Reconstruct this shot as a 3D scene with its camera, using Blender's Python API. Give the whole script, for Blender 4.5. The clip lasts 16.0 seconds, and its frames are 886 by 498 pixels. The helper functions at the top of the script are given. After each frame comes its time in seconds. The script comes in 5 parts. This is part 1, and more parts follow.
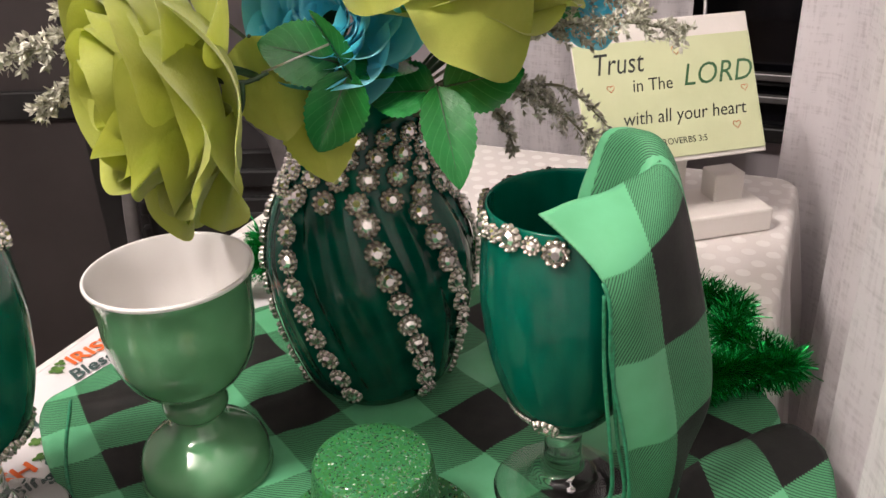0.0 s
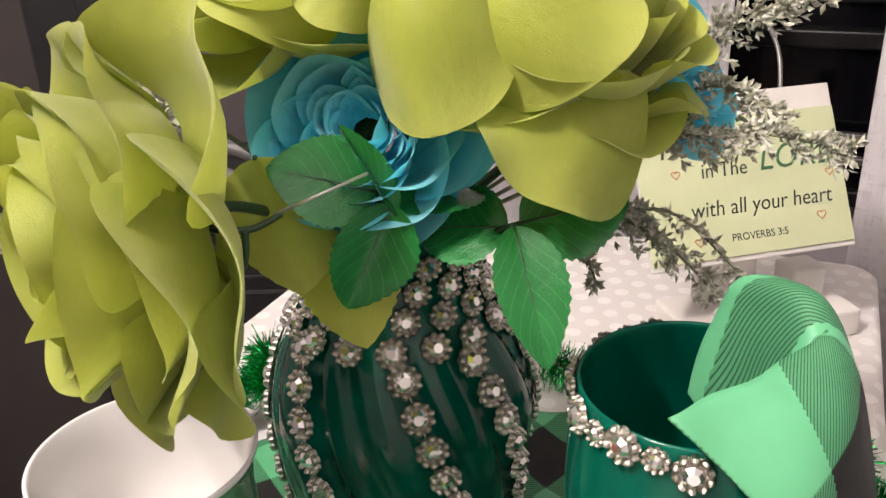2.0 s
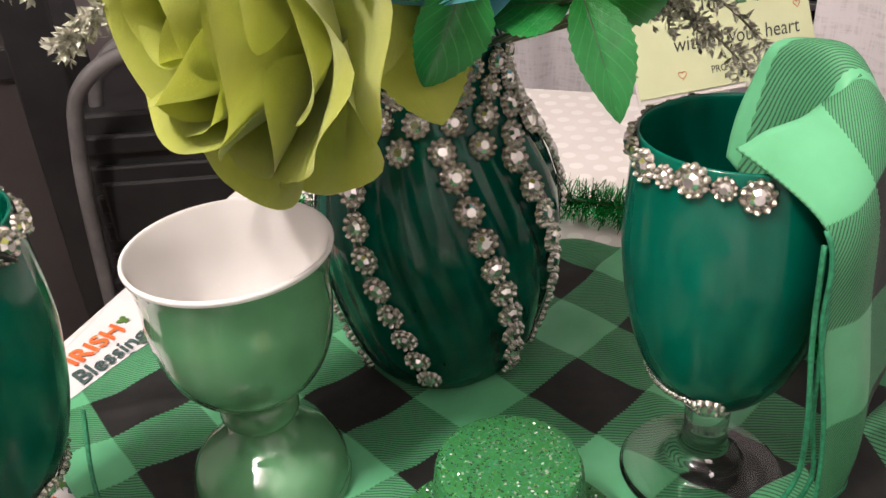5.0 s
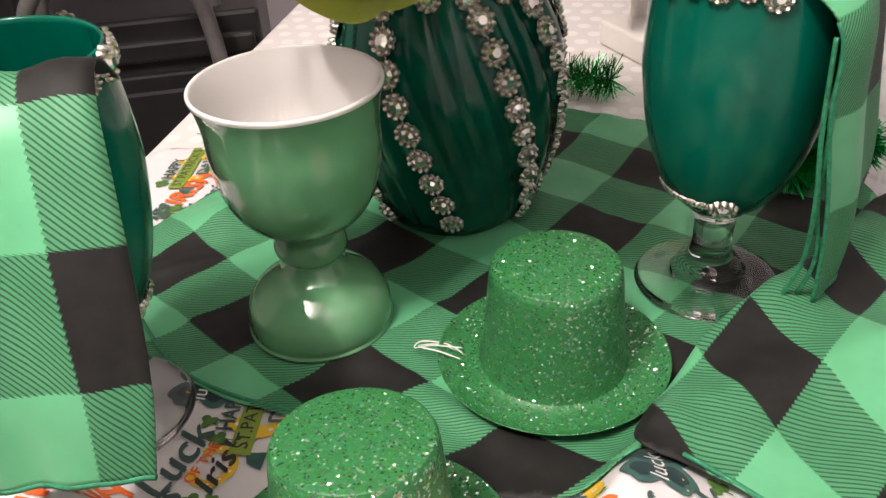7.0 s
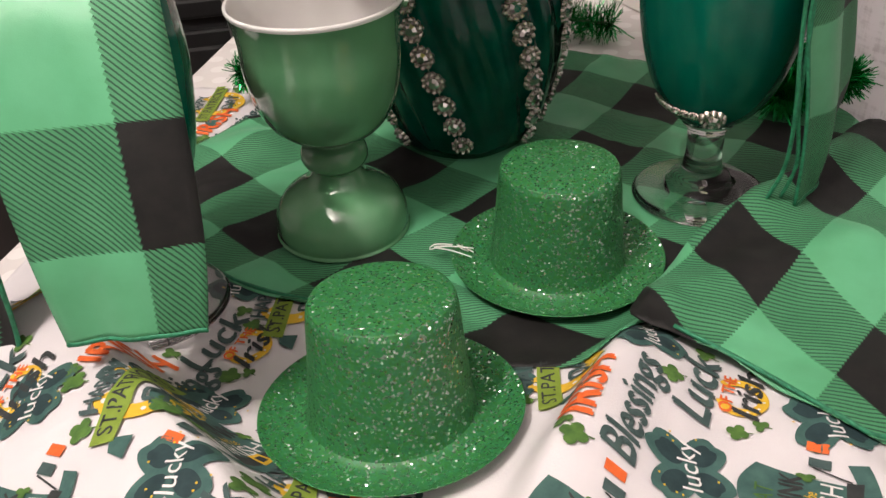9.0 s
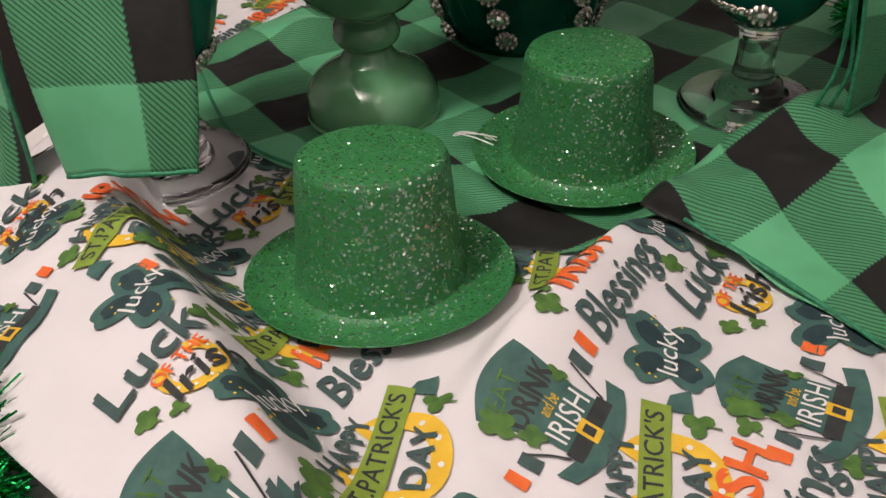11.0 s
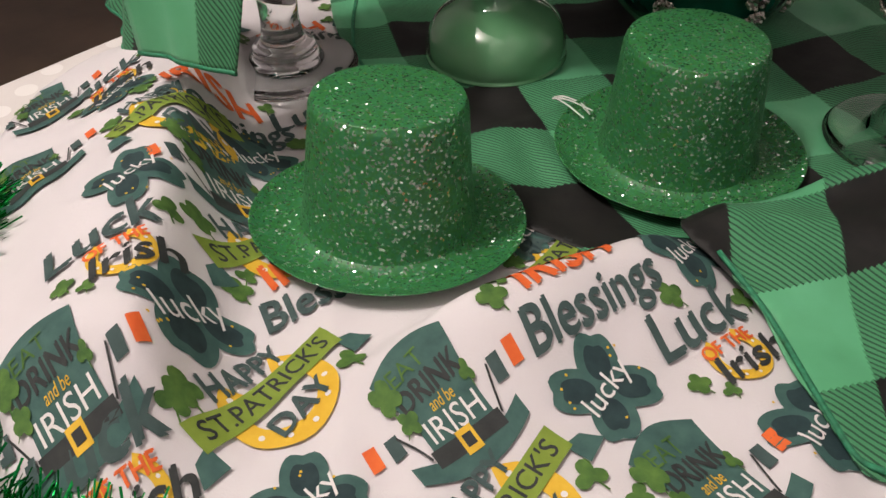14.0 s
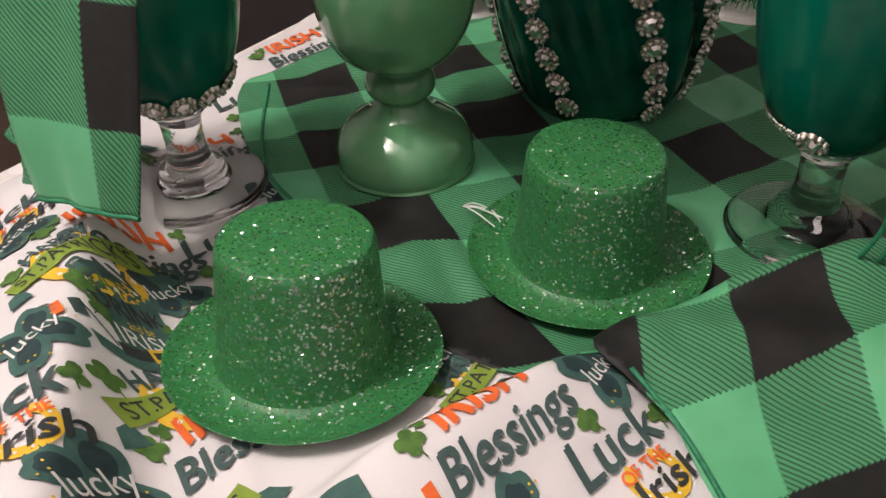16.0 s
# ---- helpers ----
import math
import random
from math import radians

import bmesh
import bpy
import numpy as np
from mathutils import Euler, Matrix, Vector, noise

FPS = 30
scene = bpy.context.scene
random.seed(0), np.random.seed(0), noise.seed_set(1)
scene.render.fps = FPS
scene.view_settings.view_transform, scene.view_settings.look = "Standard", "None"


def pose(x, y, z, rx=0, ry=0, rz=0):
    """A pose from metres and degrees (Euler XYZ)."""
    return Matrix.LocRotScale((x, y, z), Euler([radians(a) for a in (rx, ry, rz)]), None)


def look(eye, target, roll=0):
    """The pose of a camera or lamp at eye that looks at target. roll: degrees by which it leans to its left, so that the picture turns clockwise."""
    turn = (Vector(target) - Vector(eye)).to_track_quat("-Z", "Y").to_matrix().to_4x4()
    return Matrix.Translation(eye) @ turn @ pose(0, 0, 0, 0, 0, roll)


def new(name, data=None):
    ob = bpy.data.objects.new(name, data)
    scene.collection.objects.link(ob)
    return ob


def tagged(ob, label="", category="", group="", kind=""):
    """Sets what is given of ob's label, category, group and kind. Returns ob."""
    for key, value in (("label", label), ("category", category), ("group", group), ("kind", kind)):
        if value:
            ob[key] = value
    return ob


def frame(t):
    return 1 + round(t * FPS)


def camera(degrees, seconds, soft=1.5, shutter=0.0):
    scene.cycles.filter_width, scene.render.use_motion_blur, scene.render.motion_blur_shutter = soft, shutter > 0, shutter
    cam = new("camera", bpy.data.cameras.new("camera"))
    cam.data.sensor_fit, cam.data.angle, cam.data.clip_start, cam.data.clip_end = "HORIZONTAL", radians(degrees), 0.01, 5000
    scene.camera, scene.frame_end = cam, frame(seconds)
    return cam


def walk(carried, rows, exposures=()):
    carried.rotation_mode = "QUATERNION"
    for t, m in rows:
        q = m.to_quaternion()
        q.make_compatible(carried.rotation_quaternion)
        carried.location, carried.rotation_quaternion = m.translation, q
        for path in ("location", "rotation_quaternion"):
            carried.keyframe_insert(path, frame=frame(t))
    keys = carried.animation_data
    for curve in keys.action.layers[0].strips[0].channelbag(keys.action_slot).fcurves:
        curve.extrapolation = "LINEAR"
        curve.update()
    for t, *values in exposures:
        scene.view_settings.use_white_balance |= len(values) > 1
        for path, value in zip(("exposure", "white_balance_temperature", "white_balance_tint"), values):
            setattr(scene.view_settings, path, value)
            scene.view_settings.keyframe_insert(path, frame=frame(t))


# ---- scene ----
cam = camera(54.5, 16.0)
PATH = [
    (0, (0.0350, 0.0060, 0.3941), (-0.0581, 1.7920, -0.5012), -2.34),
    (0.5, (0.0267, 0.0192, 0.4070), (-0.0631, 1.8121, -0.4747), -2.35),
    (1, (0.0185, 0.0492, 0.4100), (-0.0599, 1.8585, -0.4387), -2.42),
    (1.5, (0.0070, 0.1121, 0.4060), (-0.0665, 1.9283, -0.4283), -2.32),
    (2, (-0.0020, 0.1485, 0.3950), (-0.0862, 1.9719, -0.4223), -2.29),
    (2.5, (-0.0050, 0.1807, 0.4036), (-0.0893, 2.0010, -0.4206), -1.92),
    (3, (0.0045, 0.2036, 0.3954), (-0.1132, 2.0098, -0.4554), -2.99),
    (3.5, (0.0093, 0.2141, 0.3774), (-0.1380, 2.0059, -0.4989), -3.97),
    (4, (-0.0079, 0.1932, 0.3711), (-0.1458, 1.9769, -0.5231), -3.72),
    (4.5, (-0.0394, 0.1362, 0.3616), (-0.0700, 1.9020, -0.5770), -3.36),
    (4.7, (-0.0525, 0.1171, 0.3594), (-0.0348, 1.8687, -0.6058), -3.33),
    (6.8, (-0.1394, 0.0434, 0.3312), (0.1122, 1.6851, -0.7831), -3.20),
    (7, (-0.1463, 0.0380, 0.3281), (0.1085, 1.6749, -0.7925), -3.21),
    (7.5, (-0.1605, 0.0209, 0.3280), (0.0995, 1.6490, -0.8042), -3.23),
    (8, (-0.1762, -0.0035, 0.3265), (0.0828, 1.6192, -0.8135), -3.21),
    (8.5, (-0.1832, -0.0165, 0.3240), (0.0779, 1.6046, -0.8178), -3.18),
    (9, (-0.1660, -0.0239, 0.3138), (0.0809, 1.5961, -0.8328), -3.34),
    (9.5, (-0.1609, -0.0416, 0.2961), (0.0219, 1.5759, -0.8659), -3.98),
    (10, (-0.1534, -0.0545, 0.2895), (-0.0109, 1.5538, -0.8909), -4.36),
    (10.2, (-0.1545, -0.0566, 0.2860), (-0.0231, 1.5510, -0.8966), -4.51),
    (12.3, (-0.0203, -0.0035, 0.2405), (-0.4504, 1.4261, -1.0905), -0.31),
    (12.5, (-0.0101, 0.0037, 0.2359), (-0.5235, 1.3963, -1.1047), -0.35),
    (13, (0.0180, 0.0176, 0.2408), (-0.5890, 1.3630, -1.1088), -0.85),
    (13.5, (0.0143, 0.0117, 0.2528), (-0.5827, 1.3764, -1.0818), -1.21),
    (14, (-0.0036, -0.0044, 0.2677), (-0.5802, 1.3819, -1.0536), -2.09),
    (14.5, (-0.0020, -0.0023, 0.2708), (-0.5304, 1.4177, -1.0347), -1.89),
    (15, (-0.0021, 0.0159, 0.2749), (-0.4823, 1.4638, -1.0185), -1.77),
    (15.5, (-0.0084, 0.0301, 0.2924), (-0.4805, 1.5067, -0.9712), -2.50),
    (16, (-0.0004, 0.0225, 0.2980), (-0.4562, 1.5175, -0.9499), -2.65),
]
walk(cam, [(t, look(eye, target, roll)) for t, eye, target, roll in PATH],
     exposures=[(0.0, 0.0), (1.0, 0.0), (2.5, 0.18), (4.0, 0.25), (4.7, 0.15), (6.8, 0.09), (7.5, 0.06), (8.5, -0.25), (9.5, -0.55), (10.2, -0.68), (12.3, -0.78), (14.5, -0.71), (16.0, -0.56)])

# ---------------------------------------------------------------- light
world = bpy.data.worlds.new("room_air")
world.use_nodes = True
world.node_tree.nodes["Background"].inputs[0].default_value = (1.0, 0.92, 0.88, 1)
world.node_tree.nodes["Background"].inputs[1].default_value = 0.02
scene.world = world

# a ceiling fixture with four bulbs, over the front of the room
LAMP = Vector((-0.74, -0.08, 1.52))
for k in range(4):
    ld = bpy.data.lights.new("bulb_light", "POINT")
    ld.energy, ld.color, ld.shadow_soft_size = 25.0, (1.0, 0.90, 0.84), 0.022
    lo = new("bulb_light", ld)
    lo.location = LAMP + Vector((0.03 * (k % 2), 0.09 * (k - 1.5), 0.0))

# ---------------------------------------------------------------- materials


class Nodes:
    """A small builder for a principled material."""

    def __init__(self, name, **values):
        self.mat = bpy.data.materials.new(name)
        self.mat.use_nodes = True
        self.t = self.mat.node_tree
        self.bsdf = self.t.nodes["Principled BSDF"]
        for key, value in values.items():
            self.set(key.replace("_", " "), value)

    def set(self, key, value):
        if isinstance(value, tuple) and self.bsdf.inputs[key].type == "RGBA":
            value = (*value, 1)
        self.bsdf.inputs[key].default_value = value

    def add(self, kind, ins=None, **props):
        n = self.t.nodes.new(kind)
        if "operation" in props:
            n.operation = props["operation"]
        if "data_type" in props:
            n.data_type = props["data_type"]
        if "uv_map" in props:
            n.uv_map = props["uv_map"]
        for key, value in (ins or {}).items():
            if isinstance(value, bpy.types.NodeSocket):
                self.t.links.new(value, n.inputs[key])
            else:
                if isinstance(value, tuple) and len(value) == 3 and n.inputs[key].type == "RGBA":
                    value = (*value, 1)
                n.inputs[key].default_value = value
        return n

    def math(self, op, a, b=0.0, c=0.0):
        return self.add("ShaderNodeMath", {0: a, 1: b, 2: c}, operation=op).outputs[0]

    def mix(self, fac, a, b):
        n = self.add("ShaderNodeMix", {0: fac}, data_type="RGBA")
        for i, v in ((6, a), (7, b)):
            if isinstance(v, bpy.types.NodeSocket):
                self.t.links.new(v, n.inputs[i])
            else:
                n.inputs[i].default_value = (*v, 1)
        return n.outputs[2]

    def coord(self, which="Object"):
        return self.add("ShaderNodeTexCoord").outputs[which]

    def noise(self, scale, detail=4.0, rough=0.55, vec=None):
        return self.add("ShaderNodeTexNoise", {"Vector": vec or self.coord(), "Scale": scale, "Detail": detail, "Roughness": rough}).outputs[0]

    def ramp(self, fac, a, b, p=0.3, q=0.7):
        n = self.add("ShaderNodeValToRGB", {0: fac})
        e = n.color_ramp.elements
        e[0].position, e[0].color, e[1].position, e[1].color = p, (*a, 1), q, (*b, 1)
        return n.outputs[0]

    def bump(self, height, strength=0.3, dist=0.001, normal=None):
        ins = {"Height": height, "Strength": strength, "Distance": dist}
        if normal:
            ins["Normal"] = normal
        return self.add("ShaderNodeBump", ins).outputs[0]

    def link(self, key, socket):
        self.t.links.new(socket, self.bsdf.inputs[key])
        return self


def mottled(name, a, b, scale, rough=0.5, bump=0.2, bscale=None, dist=0.001, **values):
    n = Nodes(name, Roughness=rough, **values)
    n.link("Base Color", n.ramp(n.noise(scale), a, b))
    n.link("Normal", n.bump(n.noise(bscale or scale * 8), bump, dist))
    return n.mat


def make_tablecloth():
    n = Nodes("white_damask", Roughness=0.75, Sheen_Weight=0.2)
    co = n.coord()
    sep = n.add("ShaderNodeSeparateXYZ", {0: co})
    # staggered woven dots
    u = n.math("MULTIPLY", sep.outputs[0], 42.0)
    v = n.math("MULTIPLY", sep.outputs[1], 42.0)
    row = n.math("MULTIPLY", n.math("MODULO", n.math("FLOOR", n.math("ADD", v, 400.0)), 2.0), 0.5)
    fu = n.math("SUBTRACT", n.math("FRACT", n.math("ADD", n.math("ADD", u, 400.0), row)), 0.5)
    fv = n.math("SUBTRACT", n.math("FRACT", n.math("ADD", v, 400.0)), 0.5)
    r = n.math("SQRT", n.math("ADD", n.math("MULTIPLY", fu, fu), n.math("MULTIPLY", fv, fv)))
    dot = n.math("LESS_THAN", r, 0.3)
    line = n.math("LESS_THAN", n.math("FRACT", n.math("MULTIPLY", n.math("ADD", u, v), 4.0)), 0.5)
    weave = n.math("ADD", n.math("MULTIPLY", line, 0.35), n.math("MULTIPLY", n.noise(1400.0), 0.3))
    base = n.mix(dot, n.ramp(n.noise(9.0), (0.66, 0.62, 0.60), (0.73, 0.69, 0.67)), (0.80, 0.77, 0.75))
    n.link("Base Color", base)
    n.link("Roughness", n.math("SUBTRACT", 0.8, n.math("MULTIPLY", dot, 0.3)))
    h = n.math("MAXIMUM", weave, dot)
    n.link("Normal", n.bump(h, 0.35, 0.0006))
    return n.mat


def make_plaid():
    n = Nodes("plaid_satin", Roughness=0.42, Sheen_Weight=0.03, Sheen_Roughness=0.4, Specular_IOR_Level=0.4)
    uv = n.add("ShaderNodeUVMap", uv_map="UVMap").outputs[0]
    sep = n.add("ShaderNodeSeparateXYZ", {0: uv})
    u, v = sep.outputs[0], sep.outputs[1]
    saw = n.math("MULTIPLY", n.math("SUBTRACT", n.math("FRACT", n.math("MULTIPLY", n.math("ADD", n.math("SUBTRACT", u, v), 60.0), 34.0)), 0.5), 0.012)
    bu = n.math("LESS_THAN", n.math("FRACT", n.math("ADD", n.math("ADD", u, saw), 40.25)), 0.5)
    bv = n.math("LESS_THAN", n.math("FRACT", n.math("ADD", n.math("ADD", v, saw), 40.25)), 0.5)
    both = n.math("MULTIPLY", bu, bv)
    any_ = n.math("MAXIMUM", bu, bv)
    stripe = n.math("LESS_THAN", n.math("FRACT", n.math("MULTIPLY", n.math("ADD", n.math("SUBTRACT", u, v), 60.0), 34.0)), 0.36)
    fade = n.noise(25.0)
    light = n.ramp(fade, (0.098, 0.365, 0.178), (0.130, 0.450, 0.236))
    mid = n.ramp(fade, (0.055, 0.235, 0.105), (0.08, 0.295, 0.14))
    dark = n.ramp(n.noise(120.0), (0.004, 0.004, 0.004), (0.010, 0.009, 0.008))
    hatch = n.mix(stripe, mid, (0.017, 0.080, 0.040))
    col = n.mix(both, n.mix(any_, light, hatch), dark)
    n.link("Base Color", col)
    n.link("Roughness", n.math("ADD", 0.40, n.math("MULTIPLY", any_, 0.25)))
    n.link("Normal", n.bump(n.math("ADD", n.noise(60.0, 3), n.math("MULTIPLY", n.noise(1800.0), 0.25)), 0.25, 0.0015))
    return n.mat


def make_glitter(name, base, flake):
    n = Nodes(name)
    co = n.coord()
    vor = n.add("ShaderNodeTexVoronoi", {"Vector": co, "Scale": 900.0})
    fine = n.add("ShaderNodeTexVoronoi", {"Vector": co, "Scale": 2200.0})
    geo = n.add("ShaderNodeNewGeometry").outputs["Normal"]

    def tilt(color, k):
        off = n.add("ShaderNodeVectorMath", {0: color, 1: (0.5, 0.5, 0.5)}, operation="SUBTRACT").outputs[0]
        sc = n.add("ShaderNodeVectorMath", {0: off, 3: k}, operation="SCALE").outputs[0]
        ad = n.add("ShaderNodeVectorMath", {0: geo, 1: sc}, operation="ADD").outputs[0]
        return n.add("ShaderNodeVectorMath", {0: ad}, operation="NORMALIZE").outputs[0]

    big = n.add("ShaderNodeSeparateColor", {0: vor.outputs["Color"]})
    is_flake = n.math("GREATER_THAN", big.outputs[0], 0.78)
    mixn = n.add("ShaderNodeMix", {0: is_flake}, data_type="VECTOR")
    n.t.links.new(tilt(fine.outputs["Color"], 0.45), mixn.inputs[4])
    turn = n.add("ShaderNodeTexWhiteNoise", {"Vector": vor.outputs["Color"]}, noise_dimensions="3D").outputs["Color"]
    n.t.links.new(tilt(turn, 1.15), mixn.inputs[5])
    n.link("Coat Normal", mixn.outputs[1])
    col = n.mix(n.math("MULTIPLY", big.outputs[1], big.outputs[1]), base, flake)
    hue = n.add("ShaderNodeHueSaturation", {"Hue": n.math("ADD", 0.47, n.math("MULTIPLY", big.outputs[2], 0.06)), "Color": col}).outputs[0]
    n.link("Base Color", hue)
    n.set("Roughness", 0.5)
    n.link("Coat Weight", is_flake)
    n.set("Coat IOR", 3.8)
    n.link("Coat Roughness", n.math("ADD", 0.08, n.math("MULTIPLY", big.outputs[2], 0.10)))
    n.link("Normal", tilt(fine.outputs["Color"], 0.10))
    return n.mat


def make_petal(name, a, b, tip):
    n = Nodes(name, Roughness=0.55, Sheen_Weight=0.4)
    uv = n.add("ShaderNodeUVMap", uv_map="UVMap").outputs[0]
    sep = n.add("ShaderNodeSeparateXYZ", {0: uv})
    soft = n.ramp(n.noise(30.0), a, b)
    n.link("Base Color", n.mix(n.math("MULTIPLY", n.math("POWER", sep.outputs[1], 3.0), 0.6), soft, tip))
    veins = n.math("SINE", n.math("ADD", n.math("MULTIPLY", sep.outputs[0], 70.0), n.math("MULTIPLY", n.noise(40.0), 14.0)))
    h = n.math("ADD", n.math("MULTIPLY", veins, 0.025), n.math("ADD", n.math("MULTIPLY", n.noise(1500.0), 0.25), n.noise(70.0)))
    bump = n.bump(h, 0.5, 0.0016)
    n.link("Normal", bump)
    thru = n.add("ShaderNodeBsdfTranslucent", {"Color": soft, "Normal": bump}).outputs[0]
    both = n.add("ShaderNodeMixShader", {0: 0.45, 1: n.bsdf.outputs[0], 2: thru}).outputs[0]
    n.t.links.new(both, n.t.nodes["Material Output"].inputs[0])
    return n.mat


def make_leaf():
    n = Nodes("leaf_fabric", Roughness=0.24, Specular_IOR_Level=0.5, Coat_Weight=0.18, Coat_Roughness=0.2)
    uv = n.add("ShaderNodeUVMap", uv_map="UVMap").outputs[0]
    sep = n.add("ShaderNodeSeparateXYZ", {0: uv})
    across = n.math("ABSOLUTE", n.math("SUBTRACT", sep.outputs[0], 0.5))
    vein = n.math("FRACT", n.math("SUBTRACT", n.math("MULTIPLY", sep.outputs[1], 7.0), n.math("MULTIPLY", across, 5.0)))
    ridge = n.math("LESS_THAN", vein, 0.12)
    base = n.ramp(n.noise(22.0), (0.004, 0.105, 0.018), (0.016, 0.215, 0.040))
    n.link("Base Color", n.mix(n.math("MULTIPLY", ridge, 0.4), base, (0.05, 0.26, 0.07)))
    n.link("Normal", n.bump(n.math("ADD", n.math("MULTIPLY", ridge, -0.4), n.math("ADD", n.math("MULTIPLY", n.noise(1500.0), 0.2), n.noise(90.0))), 0.6, 0.0016))
    return n.mat


def make_glass_paint():
    n = Nodes("teal_glass_paint", Roughness=0.16, IOR=1.45)
    streak = n.add("ShaderNodeMapping", {"Vector": n.coord(), "Scale": (40.0, 40.0, 8.0)}).outputs[0]
    n.link("Base Color", n.ramp(n.noise(1.0, 5, 0.6, streak), (0.0, 0.081, 0.051), (0.0, 0.118, 0.075), 0.3, 0.72))
    n.link("Roughness", n.ramp(n.noise(30.0), (0.10, 0.10, 0.10), (0.24, 0.24, 0.24)))
    n.link("Normal", n.bump(n.noise(60.0), 0.06, 0.001))
    return n.mat


M_CLOTH = make_tablecloth()
M_PRINT = mottled("printed_cotton", (0.64, 0.605, 0.62), (0.70, 0.665, 0.68), 12.0, 0.8, 0.25, 900.0, 0.0005)
M_PLAID = make_plaid()
M_HEM = mottled("green_hem_thread", (0.012, 0.13, 0.06), (0.03, 0.27, 0.13), 300.0, 0.6, 0.5, 900.0)
M_GLITTER = make_glitter("green_glitter", (0.020, 0.145, 0.040), (0.034, 0.195, 0.060))
M_TEAL = make_glass_paint()
M_VASE = mottled("dark_green_glass", (0.0, 0.046, 0.029), (0.0, 0.088, 0.054), 30.0, 0.07, 0.05, 60.0)
M_MILK = mottled("jade_green_glaze", (0.085, 0.245, 0.115), (0.125, 0.31, 0.155), 14.0, 0.06, 0.03, 40.0, 0.001, Coat_Weight=0.7, Coat_Roughness=0.04)
M_WHITE = mottled("white_glazed_china", (0.76, 0.74, 0.72), (0.82, 0.80, 0.79), 10.0, 0.12, 0.03, 40.0)
M_GLASS = Nodes("clear_glass", Base_Color=(0.96, 0.98, 0.97), Roughness=0.0, IOR=1.48, Transmission_Weight=1.0).mat
M_CRYSTAL = Nodes("rhinestone", Base_Color=(0.80, 0.78, 0.74), Metallic=0.9, Roughness=0.04).mat
M_SILVER = mottled("silver_setting", (0.42, 0.40, 0.36), (0.70, 0.67, 0.61), 400.0, 0.22, 0.3, 1500.0, 0.0003, Metallic=1.0)
M_ROSE = make_petal("chartreuse_silk", (0.36, 0.42, 0.040), (0.50, 0.55, 0.075), (0.54, 0.58, 0.14))
M_BLUE = make_petal("turquoise_silk", (0.05, 0.60, 0.78), (0.12, 0.72, 0.86), (0.46, 0.80, 0.87))
M_LEAF = make_leaf()
M_STEM = mottled("green_plastic_stem", (0.01, 0.035, 0.01), (0.02, 0.06, 0.02), 80.0, 0.5)
M_WIRE = Nodes("bare_wire", Base_Color=(0.45, 0.45, 0.43), Metallic=0.8, Roughness=0.4).mat
M_FERN = mottled("frosted_fern", (0.20, 0.21, 0.13), (0.74, 0.72, 0.64), 200.0, 0.5, 0.4, 1500.0)
M_FERNSTEM = mottled("fern_stem", (0.13, 0.13, 0.07), (0.30, 0.29, 0.20), 120.0, 0.6)
M_TINSEL = mottled("green_tinsel_foil", (0.0, 0.20, 0.035), (0.02, 0.50, 0.11), 200.0, 0.20, 0.2, 600.0, 0.0005, Metallic=0.9)
M_BOARD = mottled("white_painted_board", (0.70, 0.66, 0.62), (0.77, 0.73, 0.70), 15.0, 0.6, 0.2, 200.0)
M_CARD = mottled("pale_green_card", (0.56, 0.60, 0.36), (0.61, 0.65, 0.41), 20.0, 0.65, 0.15, 500.0)
M_INK = Nodes("dark_ink", Base_Color=(0.035, 0.04, 0.035), Roughness=0.7).mat
M_GREENINK = Nodes("green_ink", Base_Color=(0.05, 0.14, 0.06), Roughness=0.7).mat
M_REDINK = Nodes("coral_ink", Base_Color=(0.60, 0.20, 0.10), Roughness=0.7).mat
M_BLACK = mottled("black_lacquer", (0.008, 0.008, 0.009), (0.02, 0.02, 0.02), 12.0, 0.35, 0.1, 60.0)
M_GREYTUBE = mottled("grey_metal_tube", (0.16, 0.15, 0.15), (0.26, 0.25, 0.25), 20.0, 0.35, 0.1, 60.0, 0.001, Metallic=0.5)
M_NIGHT = Nodes("night_glass", Base_Color=(0.004, 0.004, 0.006), Roughness=0.06).mat
M_WALL = mottled("pale_lilac_wall", (0.44, 0.40, 0.42), (0.50, 0.46, 0.48), 3.0, 0.85, 0.15, 90.0)
M_CEIL = mottled("white_ceiling", (0.70, 0.68, 0.66), (0.76, 0.74, 0.72), 3.0, 0.9, 0.2, 60.0)
M_FLOOR = mottled("brown_floor", (0.05, 0.035, 0.025), (0.11, 0.075, 0.05), 5.0, 0.45, 0.2, 40.0)
M_WOOD = mottled("brown_wood", (0.07, 0.04, 0.025), (0.13, 0.075, 0.045), 14.0, 0.5, 0.2, 80.0)
M_DOOR = mottled("dark_brown_door", (0.030, 0.025, 0.024), (0.048, 0.041, 0.040), 6.0, 0.5, 0.15, 60.0)
M_CURTAIN = None


